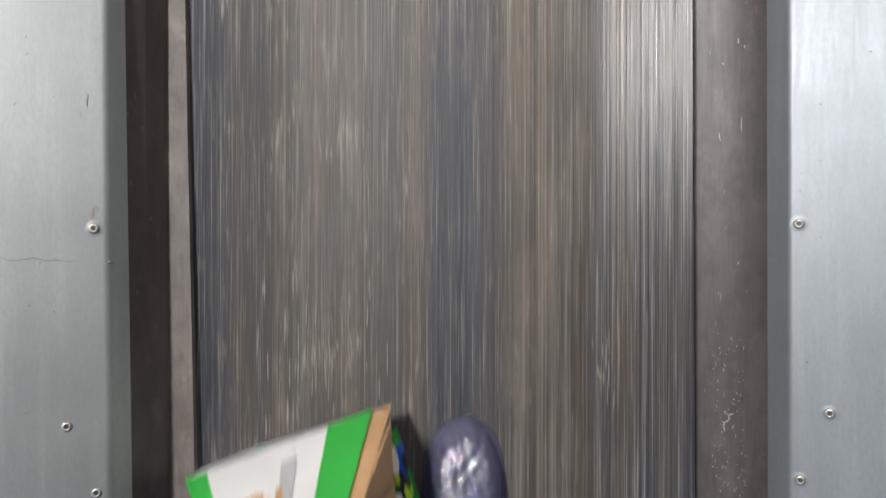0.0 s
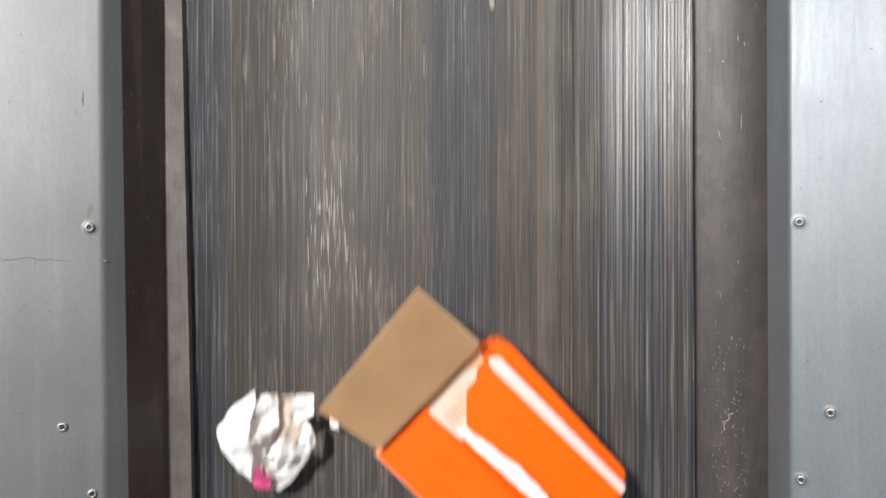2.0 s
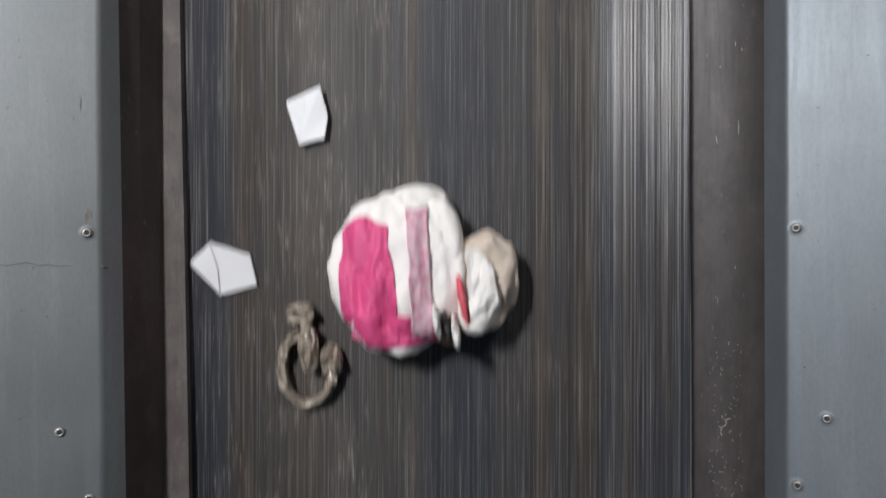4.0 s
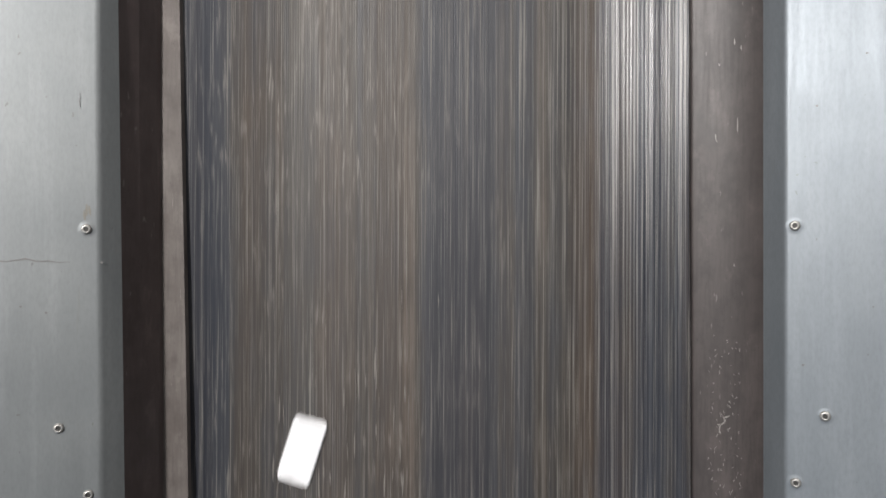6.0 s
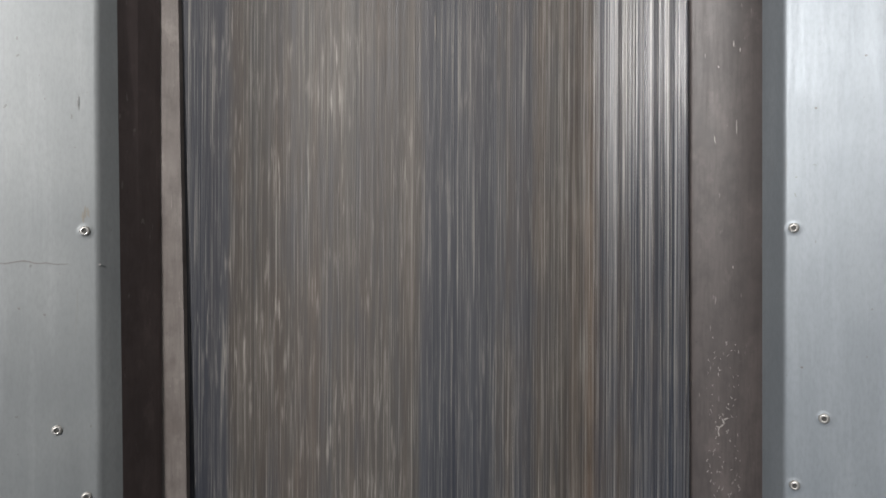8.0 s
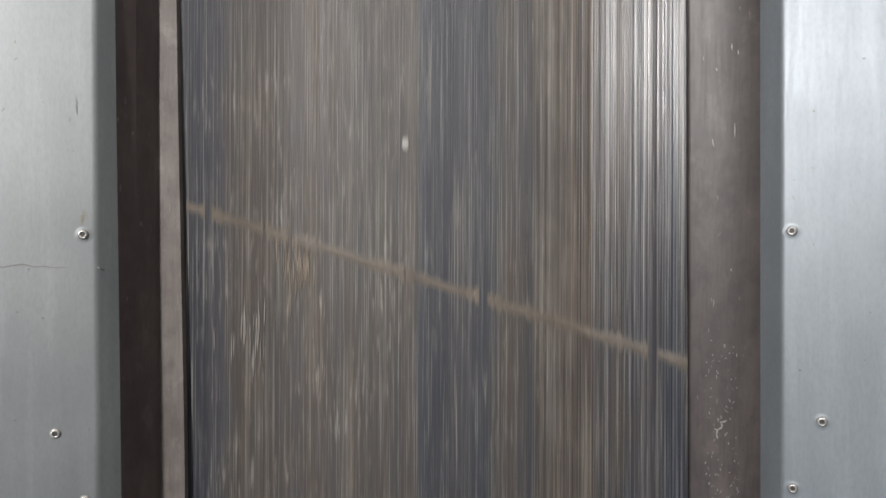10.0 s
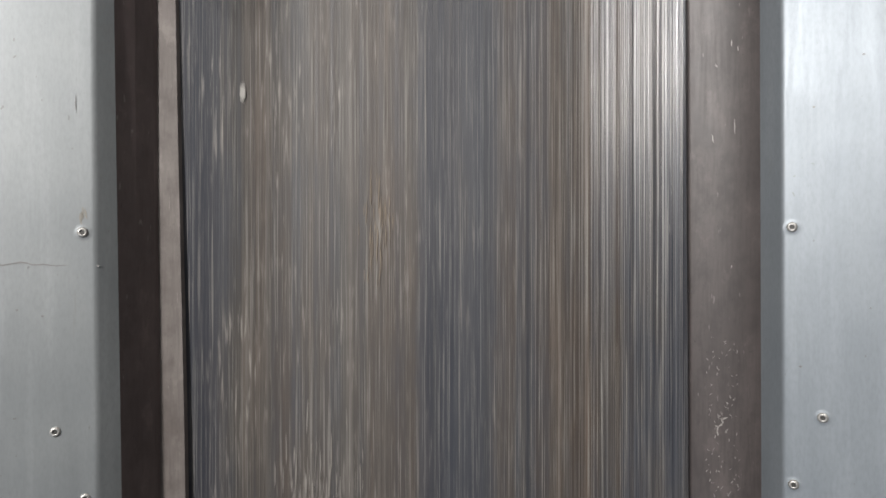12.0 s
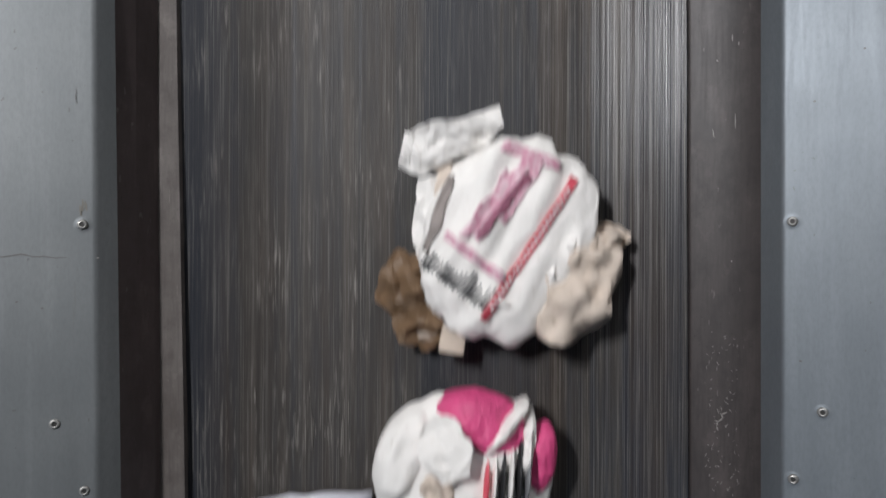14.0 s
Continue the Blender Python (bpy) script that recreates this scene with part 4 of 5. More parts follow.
# orange tissue carton
tissue_box = thing("tissue_box", "torn orange tissue carton with an open brown end flap", "carton", 0.0645, -0.0732, 2.3)
part("body", slab(bmesh.new(), oblong(-0.0069, 0.0077, 0.1958, 0.1544, -44.6), 0.0, 0.0800, 0.004), M_ORANGE, tissue_box, "bright orange carton body")
for i in range(4):
    d = 0.0016 + 0.0019 * i
    outline = [(-0.1315 - 0.8 * d, 0.0226 - 0.6 * d), (0.0039, -0.1100 - 1.3 * d), (0.0600 + 0.8 * d, -0.0640 - 0.6 * d), (-0.0063, 0.0157)]
    part("card_edge", slab(bmesh.new(), outline, 0.0745 - 0.006 * i, 0.0775 - 0.006 * i), M_PINKWHITE if i % 2 == 0 else M_ORANGE, tissue_box, "pale raw card edge" if i % 2 == 0 else "")
part("top_panel", slab(bmesh.new(), [(-0.1305, 0.0236), (0.0039, -0.1086), (0.0531, -0.0578), (-0.0808, 0.0721)], 0.0780, 0.0880, 0.002), M_ORANGE, tissue_box)
part("top_panel", slab(bmesh.new(), [(-0.0431, 0.0912), (-0.0431, 0.0509), (0.0666, -0.0667), (0.1170, -0.0107), (-0.0174, 0.1225)], 0.0780, 0.0930, 0.002), M_ORANGE, tissue_box)
part("edge_band", slab(bmesh.new(), [(-0.0198, 0.1224), (-0.0172, 0.1138), (0.1128, -0.0120), (0.1176, -0.0049), (-0.0080, 0.1235)], 0.0900, 0.0950, 0.001), M_PINKWHITE, tissue_box, "pale worn edge band")
part("side_fold", slab(bmesh.new(), [(-0.0248, 0.1246), (0.0032, 0.0966), (0.1175, -0.0153), (0.1274, -0.0025), (0.0061, 0.1316), (-0.0084, 0.1363)], 0.01, 0.0690, 0.004), M_ORANGE, tissue_box)
part("flap_fold", slab(bmesh.new(), [(-0.1331, 0.0271), (-0.1219, 0.0215), (-0.0216, 0.1172), (-0.0284, 0.1352)], 0.060, 0.0810, 0.001), M_CARD, tissue_box, "brown cardboard fold of the end flap")
bars(tissue_box, M_CARD, -0.0431, 0.0778, 0.0915, 50, .050, .016, 10, 5, "corrugation", fill=0.4)
part("inner_card", slab(bmesh.new(), [(-0.0791, 0.0688), (-0.0453, 0.0395), (-0.0340, 0.0789), (-0.0301, 0.1116), (-0.0413, 0.1099)], 0.0780, 0.0915), M_CARD_RAW, tissue_box, "bare beige inside of the card")
leaf("tissue", M_TISSUE, tissue_box, [(-0.0521, 0.0520, .0925), (-0.0399, 0.0538, .097), (-0.0211, 0.0400, .100), (0.0138, 0.0150, .102), (0.0377, -0.0111, .101), (0.0575, -0.0453, .0935), (0.0519, -0.0469, .093), (0.0222, -0.0144, .098), (-0.0067, 0.0122, .097), (-0.0361, 0.0383, .096)], 6.0, .003, 60, "white tissue showing in the slot")
bm = bmesh.new()
flap = [bm.verts.new(p) for p in ((-0.0890, 0.1935, 0.108), (-0.1865, 0.0735, 0.106), (-0.1277, 0.0333, 0.098), (-0.0278, 0.1388, 0.098))]
bm.faces.new(flap)
bmesh.ops.solidify(bm, geom=bm.faces[:], thickness=0.004)
bmesh.ops.bevel(bm, geom=bm.edges[:], offset=0.001, segments=1, affect="EDGES")
part("end_flap", bm, M_CARD, tissue_box, "plain brown cardboard end flap folded out")

wrapper = thing("crumpled_wrapper", "crumpled white tissue wrapper with a pink spot", "wrapper", -0.1938, -0.0508, 2.3)
leaf("crumpled_paper", M_TISSUE, wrapper, [(-0.0469, 0.0150, .036), (-0.0339, 0.0361, .040), (-0.0053, 0.0575, .044), (-0.0041, 0.0510, .046), (-0.0084, 0.0157, .058), (-0.0105, -0.0397, .034), (-0.0262, -0.0276, .034), (-0.0431, -0.0065, .036)], 3.0, .006, 55)
leaf("crumpled_paper", M_TISSUE, wrapper, [(-0.0125, 0.0331, .046), (0.0007, 0.0522, .044), (0.0161, 0.0528, .036), (0.0149, 0.0208, .030), (0.0014, -0.0134, .028), (-0.0121, -0.0471, .026), (-0.0107, 0.0033, .050)], 5.0, .007, 60)
# brownish leaf that gives the wrapper's hollow its shade by colour
leaf("shaded_fold", M_SOIL_SHADE, wrapper, [(0.0063, 0.0479, .030), (0.0321, 0.0510, .030), (0.0454, 0.0137, .018), (0.0175, -0.0235, .014), (-0.0061, -0.0298, .018)], 6.0, .005, 60)
leaf("crumpled_paper", M_TISSUE, wrapper, [(0.0221, 0.0104, .048), (0.0378, 0.0005, .042), (0.0470, 0.0268, .034), (0.0566, 0.0026, .030), (0.0492, -0.0152, .026), (0.0259, -0.0471, .020), (0.0137, -0.0544, .020), (-0.0078, -0.0409, .028), (0.0028, -0.0185, .044)], 8.0, .008, 55)
leaf("twisted_end", M_TISSUE, wrapper, [(0.0329, 0.0450, .046), (0.0388, 0.0522, .046), (0.0561, 0.0528, .042), (0.0560, 0.0329, .036), (0.0403, 0.0268, .038), (0.0343, 0.0183, .034)], 9.0, .006, 60)
leaf("twisted_end", M_TISSUE, wrapper, [(0.0672, 0.0373, .020), (0.0721, 0.0373, .022), (0.0783, 0.0262, .018), (0.0790, 0.0088, .016), (0.0696, 0.0125, .016)], 11.0, .003, 90)
leaf("pink_spot", M_PINK, wrapper, [(0.0013, -0.0164, .0475), (0.0022, -0.0276, .042), (0.0113, -0.0349, .036), (0.0063, -0.0508, .029), (-0.0090, -0.0452, .032), (-0.0102, -0.0379, .035)], 12.0, .002, 60, lift=.006)

# loose paper squares
paper = thing("paper_piece", "small torn white paper piece lying flat", "paper", -0.1516, 0.0490, 3.8, "paper pieces")
part("sheet", slab(bmesh.new(), [(-0.0205, 0.0147), (-0.0062, -0.0328), (0.0219, -0.0259), (0.0257, -0.0015), (0.0169, 0.0322)], 0.001, 0.0035, 0.0005, lambda x, y: 0.005 + 0.08 * abs(y)), M_WHITE, paper)
part("fold", slab(bmesh.new(), [(-0.0210, 0.0136), (-0.0070, -0.0295), (0.0025, -0.0054), (-0.0007, 0.0212)], 0.0035, 0.005, 0.0005, lambda x, y: 0.005 + 0.08 * abs(y)), M_WHITE, paper)
paper = thing("paper_piece", "crumpled white paper scrap with five corners", "paper", -0.2453, 0.0950, 4.2, "paper pieces")
ox = -0.2453
part("sheet", slab(bmesh.new(), [(-0.0240, 0.0026), (0.0054, -0.0323), (0.0419, -0.0222), (0.0344, 0.0113), (-0.0044, 0.0247)], 0.001, 0.004, 0.0005, on_belt(ox)), M_WHITE, paper)
part("fold", slab(bmesh.new(), [(-0.0222, 0.0026), (0.0054, -0.0292), (0.0035, -0.0035), (-0.0044, 0.0229)], 0.004, 0.006, 0.0005, on_belt(ox)), M_WHITE, paper)

# pink and white nappy bundle
nappy = thing("folded_nappy", "used white nappy rolled up with a bright pink panel", "nappy", -0.0380, 0.0950, 4.2, "nappies")
top = cloth_part("body", M_NAPPY, nappy, -0.0069, -0.0077, 0.1441, 0.1671, .075, 0, 11.0, 0.12, 26, detail=5, fold=(1.5, 0.5))
cloth_part("fold", M_NAPPY, nappy, 0.0130, 0.0649, 0.0689, 0.0459, .05, 0, 12.0, 0.12, 30)
cloth_part("fold", M_NAPPY, nappy, 0.0414, 0.0240, 0.0446, 0.0957, .07, 10, 13.0, 0.1, 26)
sheet_part("pink_panel", M_PINK, nappy, -0.0368, -0.0199, 0.0663, 0.1441, 4, top, "bright pink printed panel", wave=0.005, seed=2.0, taper=0.8, thick=0.002, disc=0.6, n=26)
sheet_part("pink_panel", M_PINK, nappy, -0.0021, -0.0667, 0.0829, 0.0332, 2, top, "", wave=0.004, seed=4.0, thick=0.002, disc=0.6, n=26)
print_strip = sheet_part("print_strip", M_ROSE, nappy, 0.0168, -0.0065, 0.0217, 0.1339, 3, top, "faded rose printed strip", wave=0.003, seed=5.0, thick=0.004)
bars(print_strip, M_PINK, 0.0168, -0.0065, 0.08, 92, .13, .012, 16, 5, "print_mark", top, 0.4)
cloth_part("soiled_end", M_SOIL_SHADE, nappy, 0.0838, -0.0156, 0.0753, 0.1008, .058, -6, 14.0, 0.2, 40, label="beige soiled padding")
leaf("torn_cover", M_NAPPY, nappy, [(0.0629, 0.0179, .066), (0.0779, 0.0162, .070), (0.0918, -0.0035, .070), (0.0965, -0.0343, .066), (0.0837, -0.0615, .066), (0.0683, -0.0505, .076)], 21.0, .007, 50, "torn white cover")
cloth_part("padding", M_NAPPY, nappy, 0.0790, -0.0369, 0.0536, 0.0689, .066, -12, 15.0, 0.12, 34)
cloth_part("red_tape", M_REDPRINT, nappy, 0.0611, -0.0327, 0.0120, 0.0638, .074, 12, 16.0, 0.1, 30)
for i, (bx, by) in enumerate(((0.0337, -0.0536), (0.0444, -0.0607), (0.0539, -0.0685))):
    cloth_part("torn_strip", M_NAPPY if i != 1 else M_BLACK, nappy, bx, by, 0.0089, 0.0383, .080 + .004 * (i != 1), 10, 17.0 + i, 0.15, 40)
# brown lump in place of the shaded gap between the torn strips
cloth_part("dark_gap", M_BROWN, nappy, 0.0444, -0.0565, 0.0332, 0.0600, .060, 10, 21.0, 0.1, 30)

# curled brown wrapper
curl = thing("curled_wrapper", "shiny brown wrapper curled into an open ring", "wrapper", -0.1477, -0.0070, 4.2)
bm = bmesh.new()
rings = []
for i in range(34):
    a = radians(75 + 290 * i / 33)
    rad = 0.0042 + 0.0055 * abs(noise.noise(Vector((i * 0.35, 3, 0))))
    cx0, cy0 = .029 * math.cos(a), -.012 + .040 * math.sin(a)
    ring = []
    for j in range(10):
        b = math.tau * j / 10
        r = rad * (1 + 0.7 * noise.noise(Vector((i * 0.6, j * 0.8, 1))))
        ring.append(bm.verts.new((cx0 + math.cos(a) * math.cos(b) * r, cy0 + math.sin(a) * math.cos(b) * r, 0.011 + math.sin(b) * r * 1.6)))
    rings.append(ring)
for a, b in zip(rings, rings[1:]):
    for j in range(10):
        bm.faces.new((a[j], a[(j + 1) % 10], b[(j + 1) % 10], b[j]))
bm.faces.new(rings[0])
bm.faces.new(rings[-1][::-1])
M_GLOSSY = plain("glossy_brown_film", (0.42, 0.36, 0.29), 0.2, 0.0, 0.5, 220, 70, 1.0, dirt=(0.07, 0.05, 0.035), dirt_from=0.47)
part("ring", bm, M_GLOSSY, curl)
paper_part("inner_fold", M_GLOSSY, curl, 0.0020, 0.0127, 0.0217, 0.0542, .026, 5, 2.0, 0, 0.4, 60)
paper_part("end_fold", M_GLOSSY, curl, -0.0085, 0.0469, 0.0281, 0.0230, .022, 0, 3.0, 0, 0.4, 70)
paper_part("end_fold", M_GLOSSY, curl, 0.0269, -0.0059, 0.0230, 0.0357, .022, 10, 5.0, 0, 0.4, 70)

# white card
card = thing("white_card", "small plain white folded card with rounded edges", "card", -0.1571, 0.0476, 6.5)
part("card_body", slab(bmesh.new(), [(-0.0030, 0.0385), (-0.0065, 0.0340), (-0.0262, -0.0270), (-0.0235, -0.0325), (0.0070, -0.0412), (0.0105, -0.0385), (0.0310, 0.0270), (0.0285, 0.0315)], 0.0, 0.004, 0.001), M_WHITE, card)
for ex, ey in ((-0.0085, -0.0320), (0.0122, 0.0305)):
    part("end_crease", slab(bmesh.new(), oblong(ex, ey, 0.0300, 0.0090, -17), 0.002, 0.0045, 0.0005), plain("creased_paper", (0.70, 0.70, 0.71), 0.7, 0.0, 0.2, 300, 60), card)

# belt splice and crumbs
bm = bmesh.new()
rows_of = []
for i in range(181):
    f = i / 180
    x = -.270 + .545 * f
    y = -run(10.0) + .052 - .170 * f + .003 * noise.noise(Vector((x * 30, 2, 0)))
    half = .0080 * (0.5 + 1.6 * abs(noise.noise(Vector((x * 120, 7, 0)))))
    rows_of.append((bm.verts.new((x, y - half, belt_top(x) + 0.0004)), bm.verts.new((x, y, belt_top(x) + 0.0012)), bm.verts.new((x, y + half, belt_top(x) + 0.0004))))
for a, b in zip(rows_of, rows_of[1:]):
    if noise.noise(Vector((a[1].co.x * 70, 11, 0))) < 0.33:
        bm.faces.new((a[0], b[0], b[1], a[1]))
        bm.faces.new((a[1], b[1], b[2], a[2]))
bmesh.ops.delete(bm, geom=[v for v in bm.verts if not v.link_faces], context="VERTS")
part("splice_seam", bm, M_SPLICE, conveyor_belt, "pale brown glued belt splice running aslant")



def dust(t, x, y, w, h, count, seed, material=M_DUST, name="dust_patch"):
    """A cluster of pale flecks caked on the belt."""
    rnd = random.Random(seed)
    bm = bmesh.new()
    for _ in range(count):
        fx, fy = x + rnd.gauss(0, w * 0.3), y - run(t) + rnd.gauss(0, h * 0.3)
        z = belt_top(fx)
        slab(bm, oval(fx, fy, rnd.uniform(.0006, .0019), rnd.uniform(.010, .046), rnd.uniform(-3, 3), 7), z + 0.0001, z + rnd.uniform(0.0006, 0.0012))
    return tagged(part(name, bm, material, conveyor_belt, "pale caked dust flecks"), kind="stuff")


dust(1.5, -0.2159, 0.2267, 0.0383, 0.1800, 60, 1, M_DUST_PALE)
dust(1.5, -0.1362, 0.1438, 0.0574, 0.1900, 95, 2, M_DUST_PALE)
dust(1.5, -0.1266, -0.2357, 0.0446, 0.1100, 50, 3, M_DUST_PALE)
dust(1.5, -0.1808, -0.0475, 0.0574, 0.1913, 27, 4)
dust(1.5, -0.0533, 0.0928, 0.1020, 0.4465, 51, 5)
dust(0.0, -0.1447, -0.1129, 0.1276, 0.1276, 45, 6)
dust(0.0, 0.1806, -0.1257, 0.0255, 0.0765, 12, 7)
dust(3.0, -0.2010, -0.1542, 0.0395, 0.0478, 69, 8, M_DUST_BROWN)
dust(3.0, -0.2042, -0.1510, 0.0255, 0.0383, 15, 9)
dust(3.0, 0.1083, -0.1063, 0.0383, 0.0765, 30, 10)
dust(3.0, 0.1083, -0.2180, 0.0574, 0.0702, 24, 11, M_DUST_BROWN)
dust(9.5, -0.1370, 0.1740, 0.1020, 0.1658, 39, 12)
dust(10.0, -0.2127, -0.0938, 0.0383, 0.0510, 24, 13)
dust(10.0, -0.1585, -0.0173, 0.0287, 0.0446, 45, 14, M_DUST_BROWN)
dust(12.5, -0.1350, 0.0061, 0.0829, 0.1212, 66, 15)
dust(12.0, -0.0672, 0.0374, 0.0319, 0.1084, 39, 16, M_DUST_BROWN)
dust(13.0, -0.2342, -0.0175, 0.0255, 0.0702, 27, 17)
dust(6.5, -0.1137, -0.0035, 0.1658, 0.3189, 51, 18)
dust(7.0, 0.0760, -0.0988, 0.1913, 0.3189, 33, 19)
dust(13.9, -0.1360, -0.2497, 0.0765, 0.0829, 27, 20)


def crumb(x, y, t, w, h, turn):
    ob = thing("crumb", "tiny pale crumb of waste on the belt", "debris", x, y, t, "crumbs")
    bm = slab(bmesh.new(), oval(0, 0, w, h, turn, 9, 2.6), 0, 0.0025, 0.0006, on_belt(x))
    part("crumb_body", bm, M_CRUMB, ob)


crumb(-0.0360, 0.1256, 10.0, .008, .014, 0)
crumb(-0.2146, 0.1777, 12.0, .006, .018, 0)
crumb(0.0831, 0.1995, 9.5, .007, .02, 0)
crumb(0.0545, 0.0768, 1.5, .006, .030, 0)
crumb(0.0552, 0.0111, 1.5, .006, .016, 3)
crumb(0.1170, 0.1808, 1.5, .010, .012, 10)

# pile of cartons, red net and clear film
green_carton = thing("green_carton", "green and blue printed carton lying on the belt", "carton", -0.1966, -0.1525, 11.0, "green cartons")
green_body = part("body", slab(bmesh.new(), [(0.0320, 0.1180), (-0.0157, 0.0177), (0.0536, -0.0119), (0.0900, 0.0900), (0.0820, 0.1330)], 0.04, 0.095, 0.003), M_GREEN, green_carton)
part("blue_end", slab(bmesh.new(), [(-0.0157, 0.0166), (-0.0364, -0.0349), (0.0430, -0.0494), (0.0536, -0.0131)], 0.04, 0.095, 0.003), M_BLUE, green_carton, "blue printed carton end")
bars(green_body, M_WHITE_PRINT, 0.0100, 0.0009, 0.095, 68, .072, .022, 14, 9, fill=0.7)
bars(green_body, M_WHITE_PRINT, 0.0257, 0.0132, 0.095, 68, .062, .018, 12, 10, fill=0.7)
part("picture", slab(bmesh.new(), oval(0.0514, 0.0624, .034, .026, 10, 16), 0.093, 0.0962), M_LIME, green_body)
part("picture", slab(bmesh.new(), oblong(0.0251, 0.0635, .013, .032, -8), 0.093, 0.0962), M_WHITE_PRINT, green_body)
part("picture", slab(bmesh.new(), oblong(0.0698, 0.0568, .008, .026, -15), 0.093, 0.0962), M_ROYAL, green_body)
part("torn_flap", slab(bmesh.new(), [(0.0294, -0.0676), (0.0324, -0.0860), (0.0570, -0.0278), (0.0416, -0.0278)], 0.008, 0.03, 0.001), M_BROWN, green_carton, "torn brown card flap")

part("carton_underside", slab(bmesh.new(), [(0.0245, 0.0623), (0.0235, -0.0540), (0.0500, -0.0640), (0.0760, 0.0502)], 0.002, 0.039, 0.004), M_BROWN, green_carton, "dark brown card side")
part("lime_corner", slab(bmesh.new(), [(-0.0150, 0.0100), (-0.0300, -0.0430), (0.0110, -0.0590), (0.0230, -0.0480)], 0.004, 0.039, 0.002), M_LIME, green_carton, "lime green printed lower corner")
carton_two = thing("green_carton", "plain bright green carton under a red net", "carton", -0.0850, -0.0887, 11.0, "green cartons")
plain_body = part("body", slab(bmesh.new(), [(-0.0398, 0.1037), (-0.0433, -0.0557), (0.0571, -0.0905), (0.0710, -0.0430), (0.0373, 0.0950)], 0.0, 0.07, 0.004), M_GREEN, carton_two)
part("label_mark", slab(bmesh.new(), oblong(0.0298, -0.0511, .011, .024, 4), 0.069, 0.0712), M_PINKWHITE, plain_body)
part("label_mark", slab(bmesh.new(), oblong(0.0165, -0.0354, .010, .028, 6), 0.069, 0.0712), M_CARD_RAW, plain_body)

net = thing("red_net_bag", "empty red mesh produce bag tangled round the cartons", "net bag", -0.1870, -0.0185, 11.0)
cloth_part("net_fold", M_RED, net, 0.0028, 0.0058, 0.1371, 0.0753, .06, 35, 2.0, 0.16, 20)
cloth_part("net_fold", M_RED, net, -0.0292, -0.0361, 0.0861, 0.0606, .045, 20, 4.0, 0.22, 26)
sheet_part("net_strap", M_RED, net, 0.0186, 0.1662, 0.0370, 0.1250, 11, lambda x, y: 0.022 + 0.003 * math.sin(y * 60), "flat red mesh strap", wave=0.002, seed=3.0, thick=0.003)
label_band = sheet_part("net_band", M_NET, net, 0.1160, -0.0460, 0.1500, 0.0500, -55, lambda x, y: 0.084 + 0.006 * noise.noise(Vector((x * 40, y * 40, 2))), "sheer orange-red net stretched over the carton", wave=0.008, seed=6.0)
sheet_part("net_band", M_NET, net, 0.0480, -0.0500, 0.1050, 0.0340, -4, lambda x, y: 0.101 + 0.004 * noise.noise(Vector((x * 40, y * 40, 5))), "", wave=0.006, seed=7.0)
bars(label_band, M_PINKWHITE, 0.1083, -0.0260, 0.091, 62, .070, .024, 9, 12, "net_label", fill=0.5)
bm = bmesh.new()
hook = [Vector(c) for c in ((0.1680, -0.1080, 0.044), (0.2140, -0.1151, 0.048), (0.2390, -0.0974, 0.052), (0.2440, -0.0694, 0.050), (0.2310, -0.0413, 0.046), (0.2030, -0.0500, 0.040))]
rings = []
for i in range(31):
    f = i / 30 * 5
    k = min(4, int(f))
    u = f - k
    p0, p1, p2, p3 = hook[max(0, k - 1)], hook[k], hook[k + 1], hook[min(5, k + 2)]
    here = 0.5 * (2 * p1 + (p2 - p0) * u + (2 * p0 - 5 * p1 + 4 * p2 - p3) * u * u + (3 * p1 - p0 - 3 * p2 + p3) * u ** 3)
    along = ((p2 - p1) * (1 - u) + (p3 - p1) * 0.5 * u).normalized()
    across = Vector((-along.y, along.x, 0)).normalized()
    size = 0.0225 - 0.0016 * f
    rings.append([bm.verts.new(here + (across * math.cos(w) + Vector((0, 0, 1)) * math.sin(w)) * size * (1 + 0.28 * noise.noise(Vector((f * 2.6, math.cos(w) * 1.3, math.sin(w) * 1.3))))) for w in (math.tau * j / 16 for j in range(16))])
for ra, rb in zip(rings, rings[1:]):
    for j in range(16):
        bm.faces.new((ra[j], ra[(j + 1) % 16], rb[(j + 1) % 16], rb[j]))
bm.faces.new(rings[0])
bm.faces.new(rings[-1][::-1])
cloth_part("net_fold", M_RED, net, 0.1750, -0.0980, 0.0700, 0.0400, .062, -12, 8.0, 0.15, 24)
part("net_loop", bm, M_RED, net, "red mesh twisted into an open loop", smooth=True)
sheet_part("net_tail", M_RED, net, 0.2178, -0.1452, 0.0612, 0.0957, -6, lambda x, y: 0.034 + 0.003 * math.sin(x * 110), "pleated red mesh tail", wave=0.004, seed=9.0, thick=0.003)

film = thing("film_bag", "crumpled clear plastic bag full of green wrappers", "plastic bag", -0.0595, 0.0389, 11.0)
cloth_part("green_filling", M_GREEN, film, 0.0720, -0.0660, 0.0600, 0.0720, .084, -20, 3.0, 0.3, 42, label="green wrapper inside the bag")
cloth_part("green_filling", M_GREEN, film, -0.0017, -0.0323, 0.1403, 0.0829, .05, 10, 5.0, 0.25, 30)
cloth_part("lime_wrapper", M_LIME, film, 0.1000, 0.0010, 0.0480, 0.0320, .080, -35, 6.0, 0.25, 40, label="lime green wrapper")
cloth_part("white_pad", M_WHITE, film, 0.0057, 0.0474, 0.0446, 0.0421, .092, 10, 7.0, 0.15, 30, label="white paper pad")
